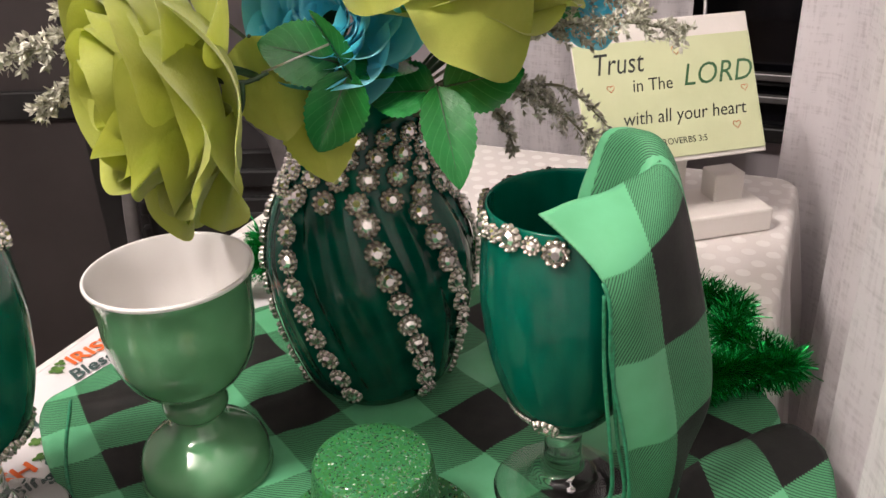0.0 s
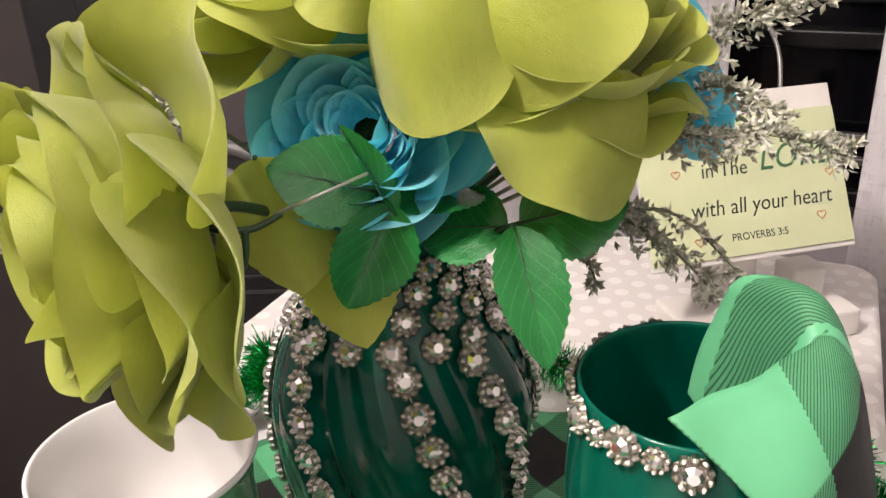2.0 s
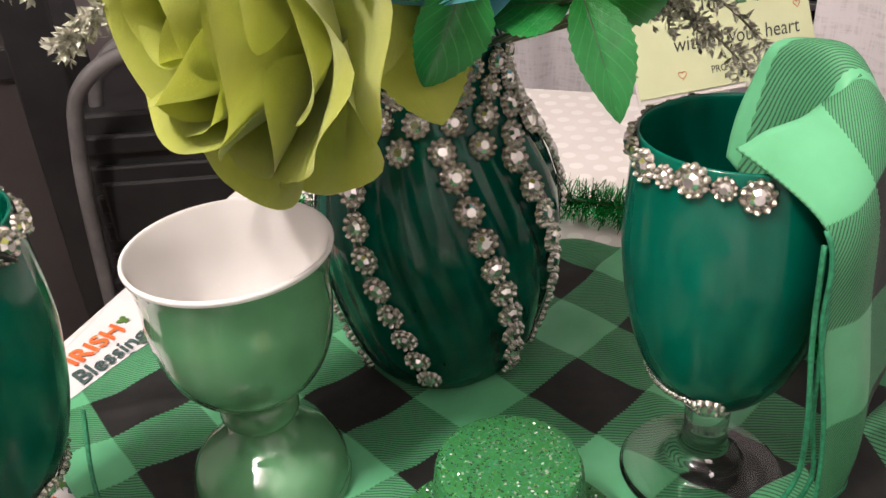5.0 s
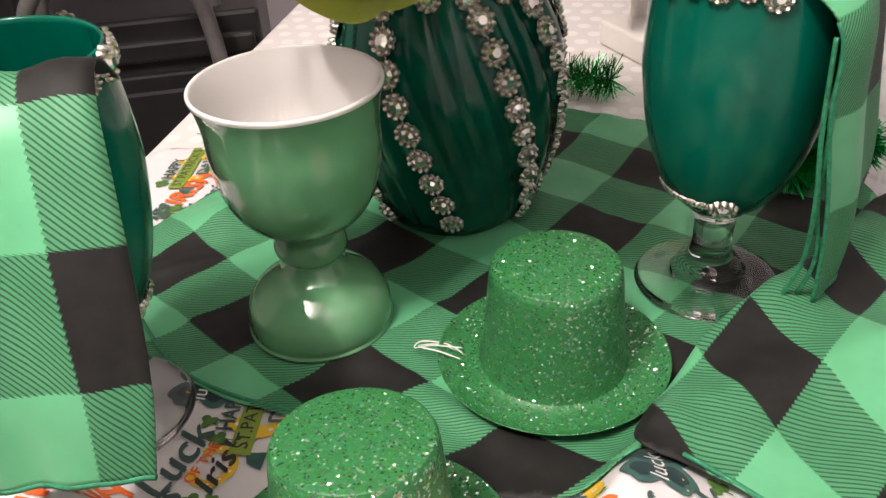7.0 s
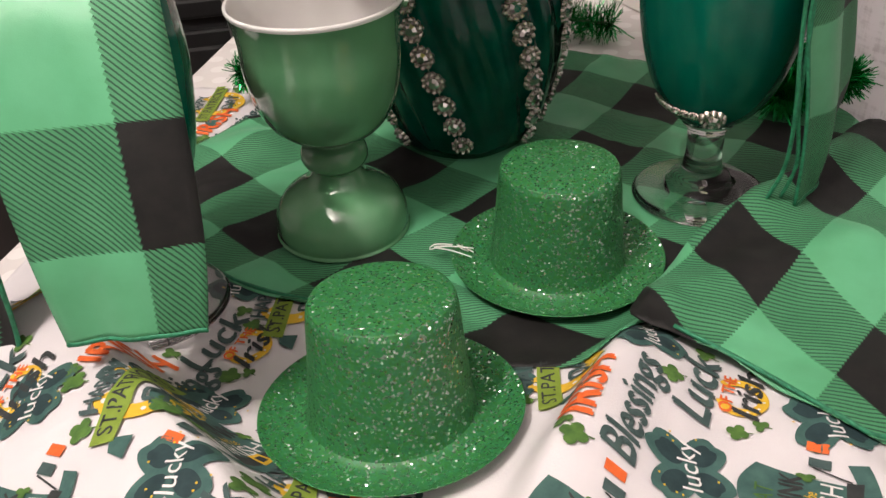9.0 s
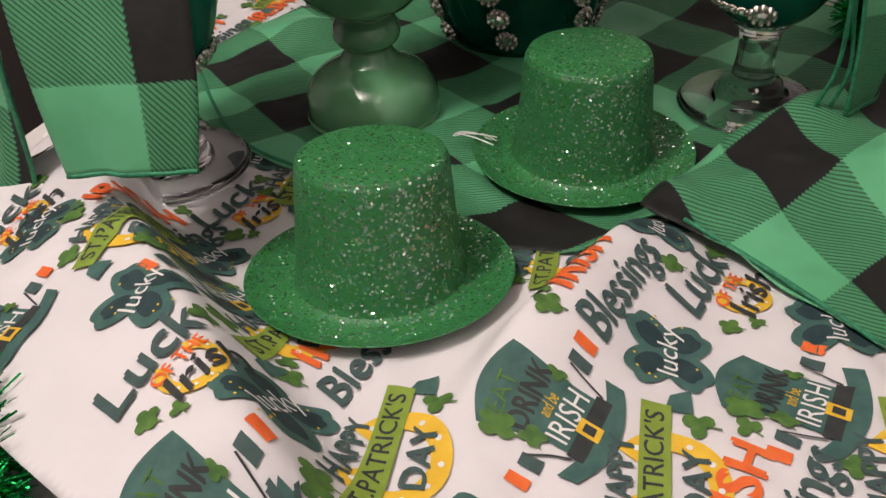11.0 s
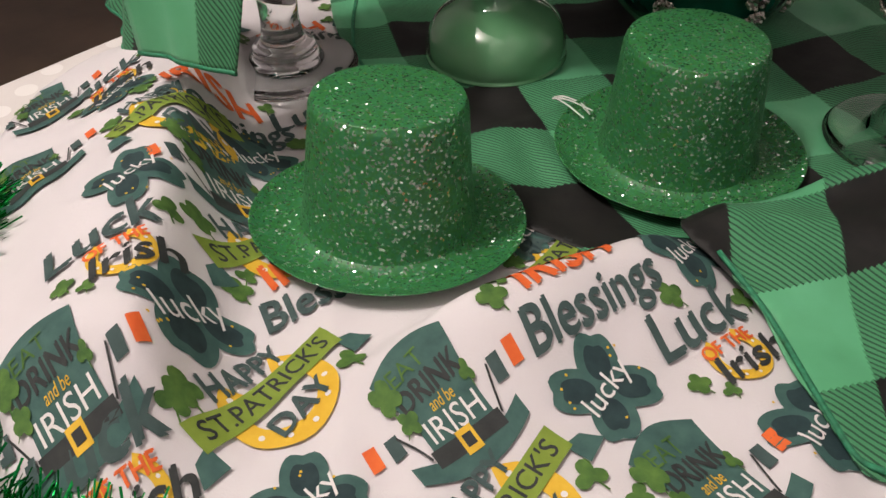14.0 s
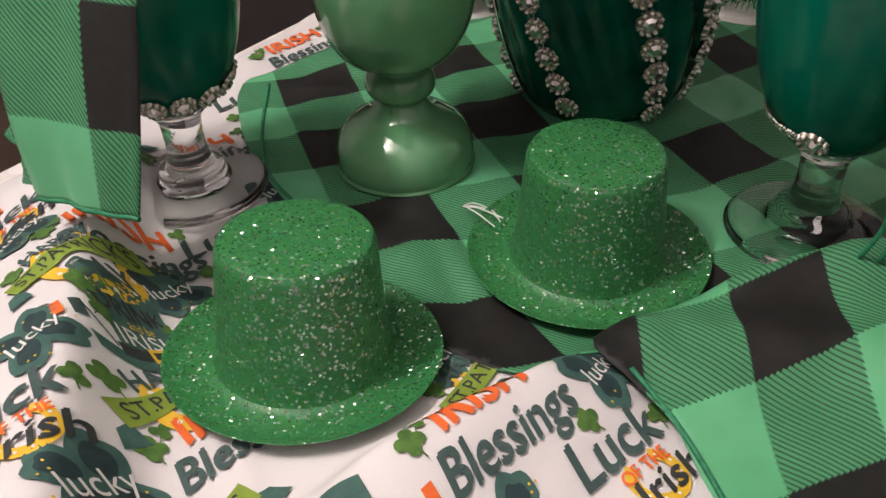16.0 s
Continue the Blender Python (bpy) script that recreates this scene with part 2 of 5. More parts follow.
def make_curtain():
    n = Nodes("sheer_white_curtain", Roughness=0.9, Sheen_Weight=0.3)
    co = n.add("ShaderNodeMapping", {"Vector": n.coord(), "Scale": (1.0, 1.0, 0.12)}).outputs[0]
    slub = n.noise(220.0, 3, 0.6, co)
    co2 = n.add("ShaderNodeMapping", {"Vector": n.coord(), "Scale": (0.12, 0.12, 1.0)}).outputs[0]
    slub2 = n.noise(220.0, 3, 0.6, co2)
    s = n.math("ADD", slub, slub2)
    n.link("Base Color", n.ramp(s, (0.46, 0.43, 0.45), (0.62, 0.59, 0.61), 0.7, 1.3))
    n.link("Normal", n.bump(s, 0.4, 0.001))
    return n.mat


M_CURTAIN = make_curtain()
# inks of the cotton print
P_TEAL = mottled("print_teal", (0.030, 0.085, 0.076), (0.055, 0.130, 0.112), 130.0, 0.8, 0.2, 900.0, 0.0004)
P_NAVY = mottled("print_deep_teal", (0.008, 0.026, 0.030), (0.018, 0.046, 0.050), 130.0, 0.8, 0.2, 900.0, 0.0004)
P_GREEN = mottled("print_leaf_green", (0.038, 0.105, 0.018), (0.095, 0.20, 0.034), 160.0, 0.8, 0.2, 900.0, 0.0004)
P_OLIVE = mottled("print_olive", (0.17, 0.25, 0.025), (0.22, 0.31, 0.04), 130.0, 0.8, 0.2, 900.0, 0.0004)
P_GOLD = mottled("print_gold", (0.66, 0.39, 0.02), (0.74, 0.47, 0.04), 130.0, 0.8, 0.2, 900.0, 0.0004)
P_RED = mottled("print_orange_red", (0.66, 0.10, 0.015), (0.75, 0.15, 0.03), 130.0, 0.8, 0.2, 900.0, 0.0004)
P_BLACK = mottled("print_charcoal", (0.018, 0.022, 0.022), (0.035, 0.038, 0.038), 130.0, 0.8, 0.2, 900.0, 0.0004)
P_SLATE = mottled("print_slate", (0.034, 0.064, 0.062), (0.055, 0.092, 0.088), 130.0, 0.8, 0.2, 900.0, 0.0004)
P_WHITE = Nodes("print_white", Base_Color=(0.74, 0.71, 0.70), Roughness=0.8).mat
PRINTS = [P_TEAL, P_NAVY, P_GREEN, P_OLIVE, P_GOLD, P_RED, P_BLACK, P_SLATE, P_WHITE]
TEAL, NAVY, GREEN, OLIVE, GOLD, RED, BLACK, SLATE, WHITE = range(9)

# ---------------------------------------------------------------- mesh helpers


def mesh_of(name, verts, faces, mats, smooth=True, uvs=None, mat_ids=None):
    me = bpy.data.meshes.new(name)
    me.from_pydata([tuple(v) for v in verts], [], faces)
    for m in (mats if isinstance(mats, (list, tuple)) else [mats]):
        me.materials.append(m)
    if uvs is not None:
        layer = me.uv_layers.new(name="UVMap")
        idx = np.empty(len(me.loops), dtype=np.int32)
        me.loops.foreach_get("vertex_index", idx)
        layer.data.foreach_set("uv", np.asarray(uvs, dtype=np.float32)[idx].ravel())
    if mat_ids is not None:
        me.polygons.foreach_set("material_index", mat_ids)
    if smooth:
        me.polygons.foreach_set("use_smooth", [True] * len(me.polygons))
    me.update()
    return me


def thing(name, label, category, at=(0, 0, 0), group="", kind=""):
    ob = new(name)
    ob.empty_display_size = 0.02
    ob.location = at
    return tagged(ob, label, category, group, kind)


def part(name, me, parent, label="", m=None):
    ob = new(name, me)
    ob.parent = parent
    if m is not None:
        ob.matrix_basis = m
    return tagged(ob, label)


def solidify(ob, t, offset=0.0):
    mod = ob.modifiers.new("thickness", "SOLIDIFY")
    mod.thickness, mod.offset = t, offset
    return ob


def lathe(name, profile, mat, seg=64, ribs=0, amp=0.0, twist=0.0, zrange=(0, 1)):
    """A turned body; with ribs its wall is fluted, the flutes winding round by twist radians."""
    vs, fs, n = [], [], len(profile)
    for r, z in profile:
        for k in range(seg):
            a = 2 * math.pi * k / seg
            rr = r
            if ribs:
                f = min(1.0, max(0.0, (z - zrange[0]) / 0.02)) * min(1.0, max(0.0, (zrange[1] - z) / 0.02))
                s = (z - zrange[0]) / (zrange[1] - zrange[0])
                rr = r * (1 - amp * f * (0.5 + 0.5 * math.cos(ribs * (a + twist * s))) ** 3)
            vs.append((rr * math.cos(a), rr * math.sin(a), z))
    for i in range(n - 1):
        for k in range(seg):
            k2 = (k + 1) % seg
            fs.append((i * seg + k, i * seg + k2, (i + 1) * seg + k2, (i + 1) * seg + k))
    return mesh_of(name, vs, fs, mat)


def curve_profile(points, steps=8):
    """A smooth line through profile points."""
    pts = [Vector((*p, 0)) for p in points]
    out = []
    for i in range(len(pts) - 1):
        p0, p1, p2, p3 = pts[max(i - 1, 0)], pts[i], pts[i + 1], pts[min(i + 2, len(pts) - 1)]
        for s in range(steps):
            t = s / steps
            q = 0.5 * ((2 * p1) + (p2 - p0) * t + (2 * p0 - 5 * p1 + 4 * p2 - p3) * t * t + (3 * p1 - p0 - 3 * p2 + p3) * t ** 3)
            out.append((max(q.x, 0.0), q.y))
    out.append(points[-1])
    return out


def smooth_path(points, steps=8):
    pts = [Vector(p) for p in points]
    out = []
    for i in range(len(pts) - 1):
        p0, p1, p2, p3 = pts[max(i - 1, 0)], pts[i], pts[i + 1], pts[min(i + 2, len(pts) - 1)]
        for s in range(steps):
            t = s / steps
            out.append(0.5 * ((2 * p1) + (p2 - p0) * t + (2 * p0 - 5 * p1 + 4 * p2 - p3) * t * t + (3 * p1 - p0 - 3 * p2 + p3) * t ** 3))
    out.append(pts[-1])
    return out


def tube(name, path, r0, mat, r1=None, seg=8, cap=True):
    """A round tube along a path."""
    r1 = r0 if r1 is None else r1
    vs, fs, n = [], [], len(path)
    up = Vector((0.13, 0.31, 0.94))
    for i, p in enumerate(path):
        d = (path[min(i + 1, n - 1)] - path[max(i - 1, 0)]).normalized()
        a = d.cross(up)
        a = (a if a.length > 1e-4 else d.cross(Vector((1, 0, 0)))).normalized()
        b = d.cross(a)
        r = r0 + (r1 - r0) * i / max(n - 1, 1)
        for k in range(seg):
            w = 2 * math.pi * k / seg
            vs.append(p + a * (r * math.cos(w)) + b * (r * math.sin(w)))
    for i in range(n - 1):
        for k in range(seg):
            k2 = (k + 1) % seg
            fs.append((i * seg + k, i * seg + k2, (i + 1) * seg + k2, (i + 1) * seg + k))
    if cap:
        fs += [tuple(range(seg))[::-1], tuple((n - 1) * seg + k for k in range(seg))]
    return mesh_of(name, vs, fs, mat)


def box_mesh(name, sx, sy, sz, mat, bevel=0.002):
    """A box with rounded edges, its base at z = 0."""
    bm = bmesh.new()
    bmesh.ops.create_cube(bm, size=1.0)
    for v in bm.verts:
        v.co = Vector((v.co.x * sx, v.co.y * sy, (v.co.z + 0.5) * sz))
    bmesh.ops.bevel(bm, geom=bm.edges[:], offset=bevel, segments=2, profile=0.5, affect="EDGES")
    me = bpy.data.meshes.new(name)
    bm.to_mesh(me)
    bm.free()
    me.materials.append(mat)
    return me


def frame_matrix(origin, xdir, zdir):
    """A pose whose z axis is zdir and whose x axis is near xdir."""
    z = Vector(zdir).normalized()
    x = Vector(xdir)
    x = (x - z * x.dot(z)).normalized()
    y = z.cross(x)
    m = Matrix((x, y, z)).transposed().to_4x4()
    m.translation = origin
    return m


TEXTS = {}


def text_shape(body, size=1.0, shear=0.0, fat=0.0, spacing=1.0):
    """The flat outline mesh of a word, centred: vertices and faces."""
    key = (body, size, shear, fat, spacing)
    if key not in TEXTS:
        cu = bpy.data.curves.new("word", "FONT")
        cu.body, cu.size, cu.shear, cu.offset, cu.space_character = body, size, shear, fat, spacing
        cu.align_x, cu.align_y, cu.resolution_u = "CENTER", "CENTER", 3
        ob = new("word", cu)
        dg = bpy.context.evaluated_depsgraph_get()
        me = ob.evaluated_get(dg).to_mesh()
        bm = bmesh.new()
        bm.from_mesh(me)
        # short edges, so that long strokes follow the folds of a cloth
        for _ in range(4):
            bmesh.ops.triangulate(bm, faces=bm.faces[:])
            long_edges = [e for e in bm.edges if e.calc_length() > 0.16]
            if not long_edges:
                break
            bmesh.ops.subdivide_edges(bm, edges=long_edges, cuts=1)
        bmesh.ops.triangulate(bm, faces=bm.faces[:])
        bm.verts.index_update()
        TEXTS[key] = ([(v.co.x, v.co.y) for v in bm.verts], [tuple(v.index for v in f.verts) for f in bm.faces])
        bm.free()
        bpy.data.objects.remove(ob)
        bpy.data.curves.remove(cu)
    return TEXTS[key]


# ---------------------------------------------------------------- room and table
EX, EY = Vector((0.929, -0.370, 0.0)), Vector((0.370, 0.929, 0.0))


def tab(u, v, z=0.0):
    """A place in the table's own directions: u across, v along."""
    return EX * u + EY * v + Vector((0, 0, z))


TURN_T = math.degrees(math.atan2(EX.y, EX.x))
FLOOR_Z, CEIL_Z, TOP_Z = -0.76, 1.75, -0.009


def wall(name, u0, u1, v0, v1, z0, z1, mat, bevel=0.003):
    me = box_mesh(name, u1 - u0, v1 - v0, z1 - z0, mat, bevel)
    ob = new(name, me)
    c = tab((u0 + u1) / 2, (v0 + v1) / 2, z0)
    ob.matrix_basis = pose(*c, 0, 0, TURN_T)
    return tagged(ob, kind="structure")


tagged(wall("floor", -2.6, 1.9, -2.6, 2.1, FLOOR_Z - 0.05, FLOOR_Z, M_FLOOR), "dark brown floor under the table", "floor")
tagged(wall("ceiling", -2.6, 1.9, -2.6, 2.1, CEIL_Z, CEIL_Z + 0.05, M_CEIL), "plain white ceiling", "ceiling")
tagged(wall("wall_west", -2.7, -2.6, -2.6, 2.1, FLOOR_Z, CEIL_Z, M_WALL), "plain pale lilac wall", "wall")
tagged(wall("wall_east", 1.9, 2.0, -2.6, 2.1, FLOOR_Z, CEIL_Z, M_WALL), "plain pale lilac wall", "wall")
tagged(wall("wall_south", -2.6, 1.9, -2.7, -2.6, FLOOR_Z, CEIL_Z, M_WALL), "plain pale lilac wall", "wall")
tagged(wall("wall_north", -2.6, 1.9, 2.1, 2.2, FLOOR_Z, CEIL_Z, M_WALL), "plain pale lilac wall behind the table", "wall")

T_U0, T_U1, T_V0, T_V1 = -0.545, 0.022, -0.25, 1.065


def build_table():
    t = thing("table", "narrow table hidden under a white cloth", "table", tab((T_U0 + T_U1) / 2, (T_V0 + T_V1) / 2, FLOOR_Z))
    t.rotation_euler = (0, 0, radians(TURN_T))
    w, d = T_U1 - T_U0, T_V1 - T_V0
    part("tabletop", box_mesh("tabletop", w - 0.012, d - 0.012, 0.03, M_WOOD, 0.006), t, m=pose(0, 0, TOP_Z - FLOOR_Z - 0.034))
    for sx in (-1, 1):
        for sy in (-1, 1):
            part("leg", box_mesh("leg", 0.05, 0.05, TOP_Z - FLOOR_Z - 0.034, M_WOOD, 0.004), t, m=pose(sx * (w / 2 - 0.06), sy * (d / 2 - 0.06), 0))
    return t


build_table()


def build_tablecloth():
    """The cloth over the table: flat top with a rounded rim and a wavy drop all round."""
    rng = random.Random(4)
    w, d, rad = (T_U1 - T_U0) / 2, (T_V1 - T_V0) / 2, 0.03
    ring, seg = [], 14
    for cx, cy, a0 in ((w - rad, d - rad, 0), (-w + rad, d - rad, 90), (-w + rad, -d + rad, 180), (w - rad, -d + rad, 270)):
        for k in range(seg + 1):
            a = radians(a0 + 90 * k / seg)
            ring.append((cx + rad * math.cos(a), cy + rad * math.sin(a), math.cos(a), math.sin(a)))
    full = []
    for i in range(len(ring)):
        p, q = ring[i], ring[(i + 1) % len(ring)]
        n = max(1, int(math.hypot(q[0] - p[0], q[1] - p[1]) / 0.02))
        for s in range(n):
            full.append(tuple(p[j] + (q[j] - p[j]) * s / n for j in range(4)))
    vs, fs = [], []
    levels = [(-0.02, 0.0), (-0.006, 0.0), (-0.002, -0.001), (0.002, -0.004), (0.004, -0.012), (0.008, -0.06), (0.014, -0.14), (0.02, -0.22)]
    n = len(full)
    ph = [rng.uniform(0, 6.28) for _ in range(3)]
    for out, z in levels:
        for i, (x, y, nx, ny) in enumerate(full):
            s = i * 0.02
            wav = (math.sin(s * 38 + ph[0]) + 0.6 * math.sin(s * 71 + ph[1])) * 0.010 * min(1, max(0, -z - 0.01) / 0.15)
            vs.append((x + nx * (out + wav), y + ny * (out + wav), z))
    for l in range(len(levels) - 1):
        for i in range(n):
            j = (i + 1) % n
            fs.append((l * n + i, (l + 1) * n + i, (l + 1) * n + j, l * n + j))
    fs.append(tuple(range(n)))
    ob = new("tablecloth", mesh_of("tablecloth", vs, fs, M_CLOTH))
    ob.matrix_basis = pose(*tab((T_U0 + T_U1) / 2, (T_V0 + T_V1) / 2, TOP_Z), 0, 0, TURN_T)
    tagged(ob, "white damask tablecloth with woven dots, hanging over the table", "tablecloth")


build_tablecloth()


def hill(x, y, ax, ay, bx, by, height, left, right):
    """A fold with its crest from a to b, gentle on one side and steep on the other."""
    dx, dy = bx - ax, by - ay
    ln = np.hypot(dx, dy)
    s = ((x - ax) * dx + (y - ay) * dy) / ln
    c = ((x - ax) * dy - (y - ay) * dx) / ln
    wide = np.where(c > 0, right, left)
    end = np.where(s < 0, s / 0.05, np.where(s > ln, (s - ln) / 0.05, 0.0))
    return height * np.exp(-(c / wide) ** 2 - end ** 2)


CREASES = random.Random(77)
CREASE_LINES = []
for _ in range(46):
    cx, cy, ca = CREASES.uniform(-0.34, 0.16), CREASES.uniform(0.06, 0.40), radians(CREASES.gauss(115, 38))
    cl = CREASES.uniform(0.015, 0.045)
    CREASE_LINES.append((cx, cy, cx + cl * math.cos(ca), cy + cl * math.sin(ca), CREASES.uniform(0.0006, 0.0019), CREASES.uniform(0.004, 0.009), CREASES.uniform(0.006, 0.014)))


def creases(x, y, k=1.0, dx=0.0, dy=0.0):
    """Many small soft wrinkles of a cloth that has been folded."""
    z = 0.0 * x
    for ax, ay, bx, by, h, wl, wr in CREASE_LINES:
        z = z + hill(x, y, ax + dx, ay + dy, bx + dx, by + dy, h * k, wl, wr)
    return z


def calm(x, y):
    """Small where a hat presses the cloths flat."""
    return 1 - 0.95 * np.exp(-(((x + 0.0315) ** 2 + (y - 0.394) ** 2) / 0.068 ** 2) ** 2)


def print_z(x, y):
    """The height of the printed cloth."""
    x, y = np.asarray(x, float), np.asarray(y, float)
    # the cloth lies in two layers at the front, in one towards the back
    f = np.clip((y - 0.21) / 0.13, 0, 1)
    z = 0.0075 - 0.0160 * f * f * (3 - 2 * f)
    z = z + hill(x, y, -0.195, 0.160, -0.315, 0.375, 0.044, 0.070, 0.021)
    z = z + calm(x, y) * hill(x, y, -0.079, 0.225, -0.036, 0.277, 0.026, 0.012, 0.036)
    z = z + hill(x, y, -0.330, 0.190, -0.250, 0.100, 0.008, 0.020, 0.020)
    z = z + 0.0012 * (1 + np.sin(38 * x + 21 * y) * np.sin(29 * y - 17 * x + 1.0))
    z = z + creases(x, y, 1.4) * calm(x, y)
    z = z + 0.0005 * (1 + np.sin(130 * x - 60 * y) * np.sin(90 * y + 50 * x))
    return z


def inside(px, py, poly):
    """Which points lie in a polygon."""
    r = np.zeros(px.shape, bool)
    n = len(poly)
    for i in range(n):
        (x0, y0), (x1, y1) = poly[i], poly[(i + 1) % n]
        if y0 == y1:
            continue
        hit = ((y0 > py) != (y1 > py)) & (px < (x1 - x0) * (py - y0) / (y1 - y0) + x0)
        r ^= hit
    return r


def nearest_on(poly, x, y):
    best = None
    for i in range(len(poly)):
        a, b = Vector(poly[i]), Vector(poly[(i + 1) % len(poly)])
        ab = b - a
        t = max(0.0, min(1.0, (Vector((x, y)) - a).dot(ab) / ab.length_squared))
        q = a + ab * t
        d = (q - Vector((x, y))).length
        if best is None or d < best[0]:
            best = (d, q)
    return best[1]


def sheet(name, poly, step, height, mat, uvs=None):
    """A cloth cut to the polygon, lying at height(x, y); its cut edge is drawn in to the outline."""
    xs = np.arange(min(p[0] for p in poly) - step, max(p[0] for p in poly) + step, step)
    ys = np.arange(min(p[1] for p in poly) - step, max(p[1] for p in poly) + step, step)
    gx, gy = np.meshgrid(xs, ys)
    cx, cy = gx[:-1, :-1] + step / 2, gy[:-1, :-1] + step / 2
    keep = inside(cx, cy, poly)
    nx = len(xs)
    faces, used = [], {}
    count = {}
    for j, i in zip(*np.nonzero(keep)):
        f = (j * nx + i, j * nx + i + 1, (j + 1) * nx + i + 1, (j + 1) * nx + i)
        faces.append(f)
        for v in f:
            count[v] = count.get(v, 0) + 1
    X, Y = gx.ravel().copy(), gy.ravel().copy()
    for v, c in count.items():
        if c < 4:
            q = nearest_on(poly, X[v], Y[v])
            X[v], Y[v] = q.x, q.y
    order = sorted(count)
    index = {v: k for k, v in enumerate(order)}
    px, py = X[order], Y[order]
    pz = height(px, py)
    me = mesh_of(name, np.stack([px, py, pz], 1), [tuple(index[v] for v in f) for f in faces], mat,
                 uvs=None if uvs is None else np.stack(uvs(px, py), 1))
    ob = new(name, me)
    solidify(ob, 0.0008, 1.0)
    return ob


def round_poly(points, n=4):
    """Rounds a closed outline by cutting its corners twice."""
    pts = [Vector(p) for p in points]
    for _ in range(2):
        out = []
        for i in range(len(pts)):
            a, b = pts[i], pts[(i + 1) % len(pts)]
            out += [a.lerp(b, 0.2), a.lerp(b, 0.8)]
        pts = out
    return [(p.x, p.y) for p in pts]


PRINT_POLY = round_poly([tab(-0.0202, 0.4175).xy, tab(0.0139, 0.3872).xy, tab(0.0111, -0.1959).xy, tab(-0.2421, -0.1951).xy, (-0.1915, 0.0863), (-0.2687, 0.1518),
                         (-0.3339, 0.2123), (-0.3941, 0.2879), (-0.4091, 0.3483), tab(-0.5376, 0.5096).xy, tab(-0.5405, 0.5900).xy, (-0.2227, 0.7197), (-0.0500, 0.6689)])
print_cloth = tagged(sheet("printed_cloth", PRINT_POLY, 0.003, print_z, M_PRINT),
                     "rumpled white cotton cloth printed with shamrocks, hats and horseshoes", "cloth")

# the print: every motif is laid over the cloth as a thin ink layer
EXTRA = 0.0021


class Ink:
    def __init__(self, cx, cy, degrees, scale=1.0, tall=1.0):
        a = radians(degrees)
        self.tall = tall
        self.c, self.s, self.cx, self.cy, self.k = math.cos(a), math.sin(a), cx, cy, scale
        self.v, self.f, self.m = [], [], []

    def put(self, pts, faces, ink, level):
        o = len(self.v)
        for x, y in pts:
            x, y = x * self.k, y * self.k * self.tall
            self.v.append((self.cx + x * self.c - y * self.s, self.cy + x * self.s + y * self.c, EXTRA + 0.00025 * level))
        for f in faces:
            self.f.append(tuple(o + i for i in f))
            self.m.append(ink)

    def blob(self, fun, ink, level, n=28, rings=4):
        pts = [fun(0, 0)]
        for r in range(1, rings + 1):
            pts += [fun(r / rings, 2 * math.pi * k / n) for k in range(n)]
        faces = [(0, 1 + k, 1 + (k + 1) % n) for k in range(n)]
        for r in range(rings - 1):
            for k in range(n):
                a, b = 1 + r * n + k, 1 + r * n + (k + 1) % n
                faces.append((a, a + n, b + n, b))
        self.put(pts, faces, ink, level)

    def disc(self, x, y, r, ink, level, n=10):
        self.blob(lambda q, a: (x + r * q * math.cos(a), y + r * q * math.sin(a)), ink, level, n, 1)

    def strip(self, f0, f1, ink, level, n=10, m=3):
        """A band between two lines given for t in 0..1."""
        pts, faces = [], []
        for i in range(n + 1):
            (x0, y0), (x1, y1) = f0(i / n), f1(i / n)
            pts += [(x0 + (x1 - x0) * j / m, y0 + (y1 - y0) * j / m) for j in range(m + 1)]
        for i in range(n):
            for j in range(m):
                a = i * (m + 1) + j
                faces.append((a, a + m + 1, a + m + 2, a + 1))
        self.put(pts, faces, ink, level)

    def quad(self, x0, y0, x1, y1, ink, level, skew=0.0):
        self.strip(lambda t: (x0 + (x1 - x0) * t, y0), lambda t: (x0 + (x1 - x0) * t + skew, y1), ink, level, 6, 3)

    def word(self, body, x, y, size, ink, level, shear=0.0, fat=0.0, degrees=0.0, width=None, bend=0.0):
        pts, faces = text_shape(body, 1.0, shear, 0.0)
        w = max(p[0] for p in pts) - min(p[0] for p in pts)
        kx = size if width is None else width / w
        if fat:
            self.word(body, x - 0.6 * fat * size, y - 0.4 * fat * size, size, ink, level - 0.25, shear, 0.0, degrees, width, bend)
            x, y = x + 0.6 * fat * size, y + 0.4 * fat * size
        a = radians(degrees)
        out = []
        for px, py in pts:
            qx, qy = px * kx, py * size
            qy += bend * (qx * qx)
            out.append((x + qx * math.cos(a) - qy * math.sin(a), y + qx * math.sin(a) + qy * math.cos(a)))
        self.put(out, faces, ink, level)

    def clover(self, x, y, r, ink, leaves=3, turn=90, stem=True, level=0):
        for k in range(leaves):
            a0 = radians(turn + 360 / leaves * k)

            def fun(q, a, a0=a0):
                rr = r * q * (0.62 + 0.12 * math.cos(2 * a))
                px, py = r * 0.55 + rr * math.cos(a) * 0.8, rr * math.sin(a)
                return x + px * math.cos(a0) - py * math.sin(a0), y + px * math.sin(a0) + py * math.cos(a0)
            self.blob(fun, ink, level, 12, 2)
        if stem:
            a0 = radians(turn + 180 + 20)
            self.strip(lambda t: (x + t * r * 1.5 * math.cos(a0) - 0.07 * r, y + t * r * 1.5 * math.sin(a0)),
                       lambda t: (x + t * r * 1.5 * math.cos(a0) + 0.07 * r, y + t * r * 1.5 * math.sin(a0)), ink, level, 4, 1)

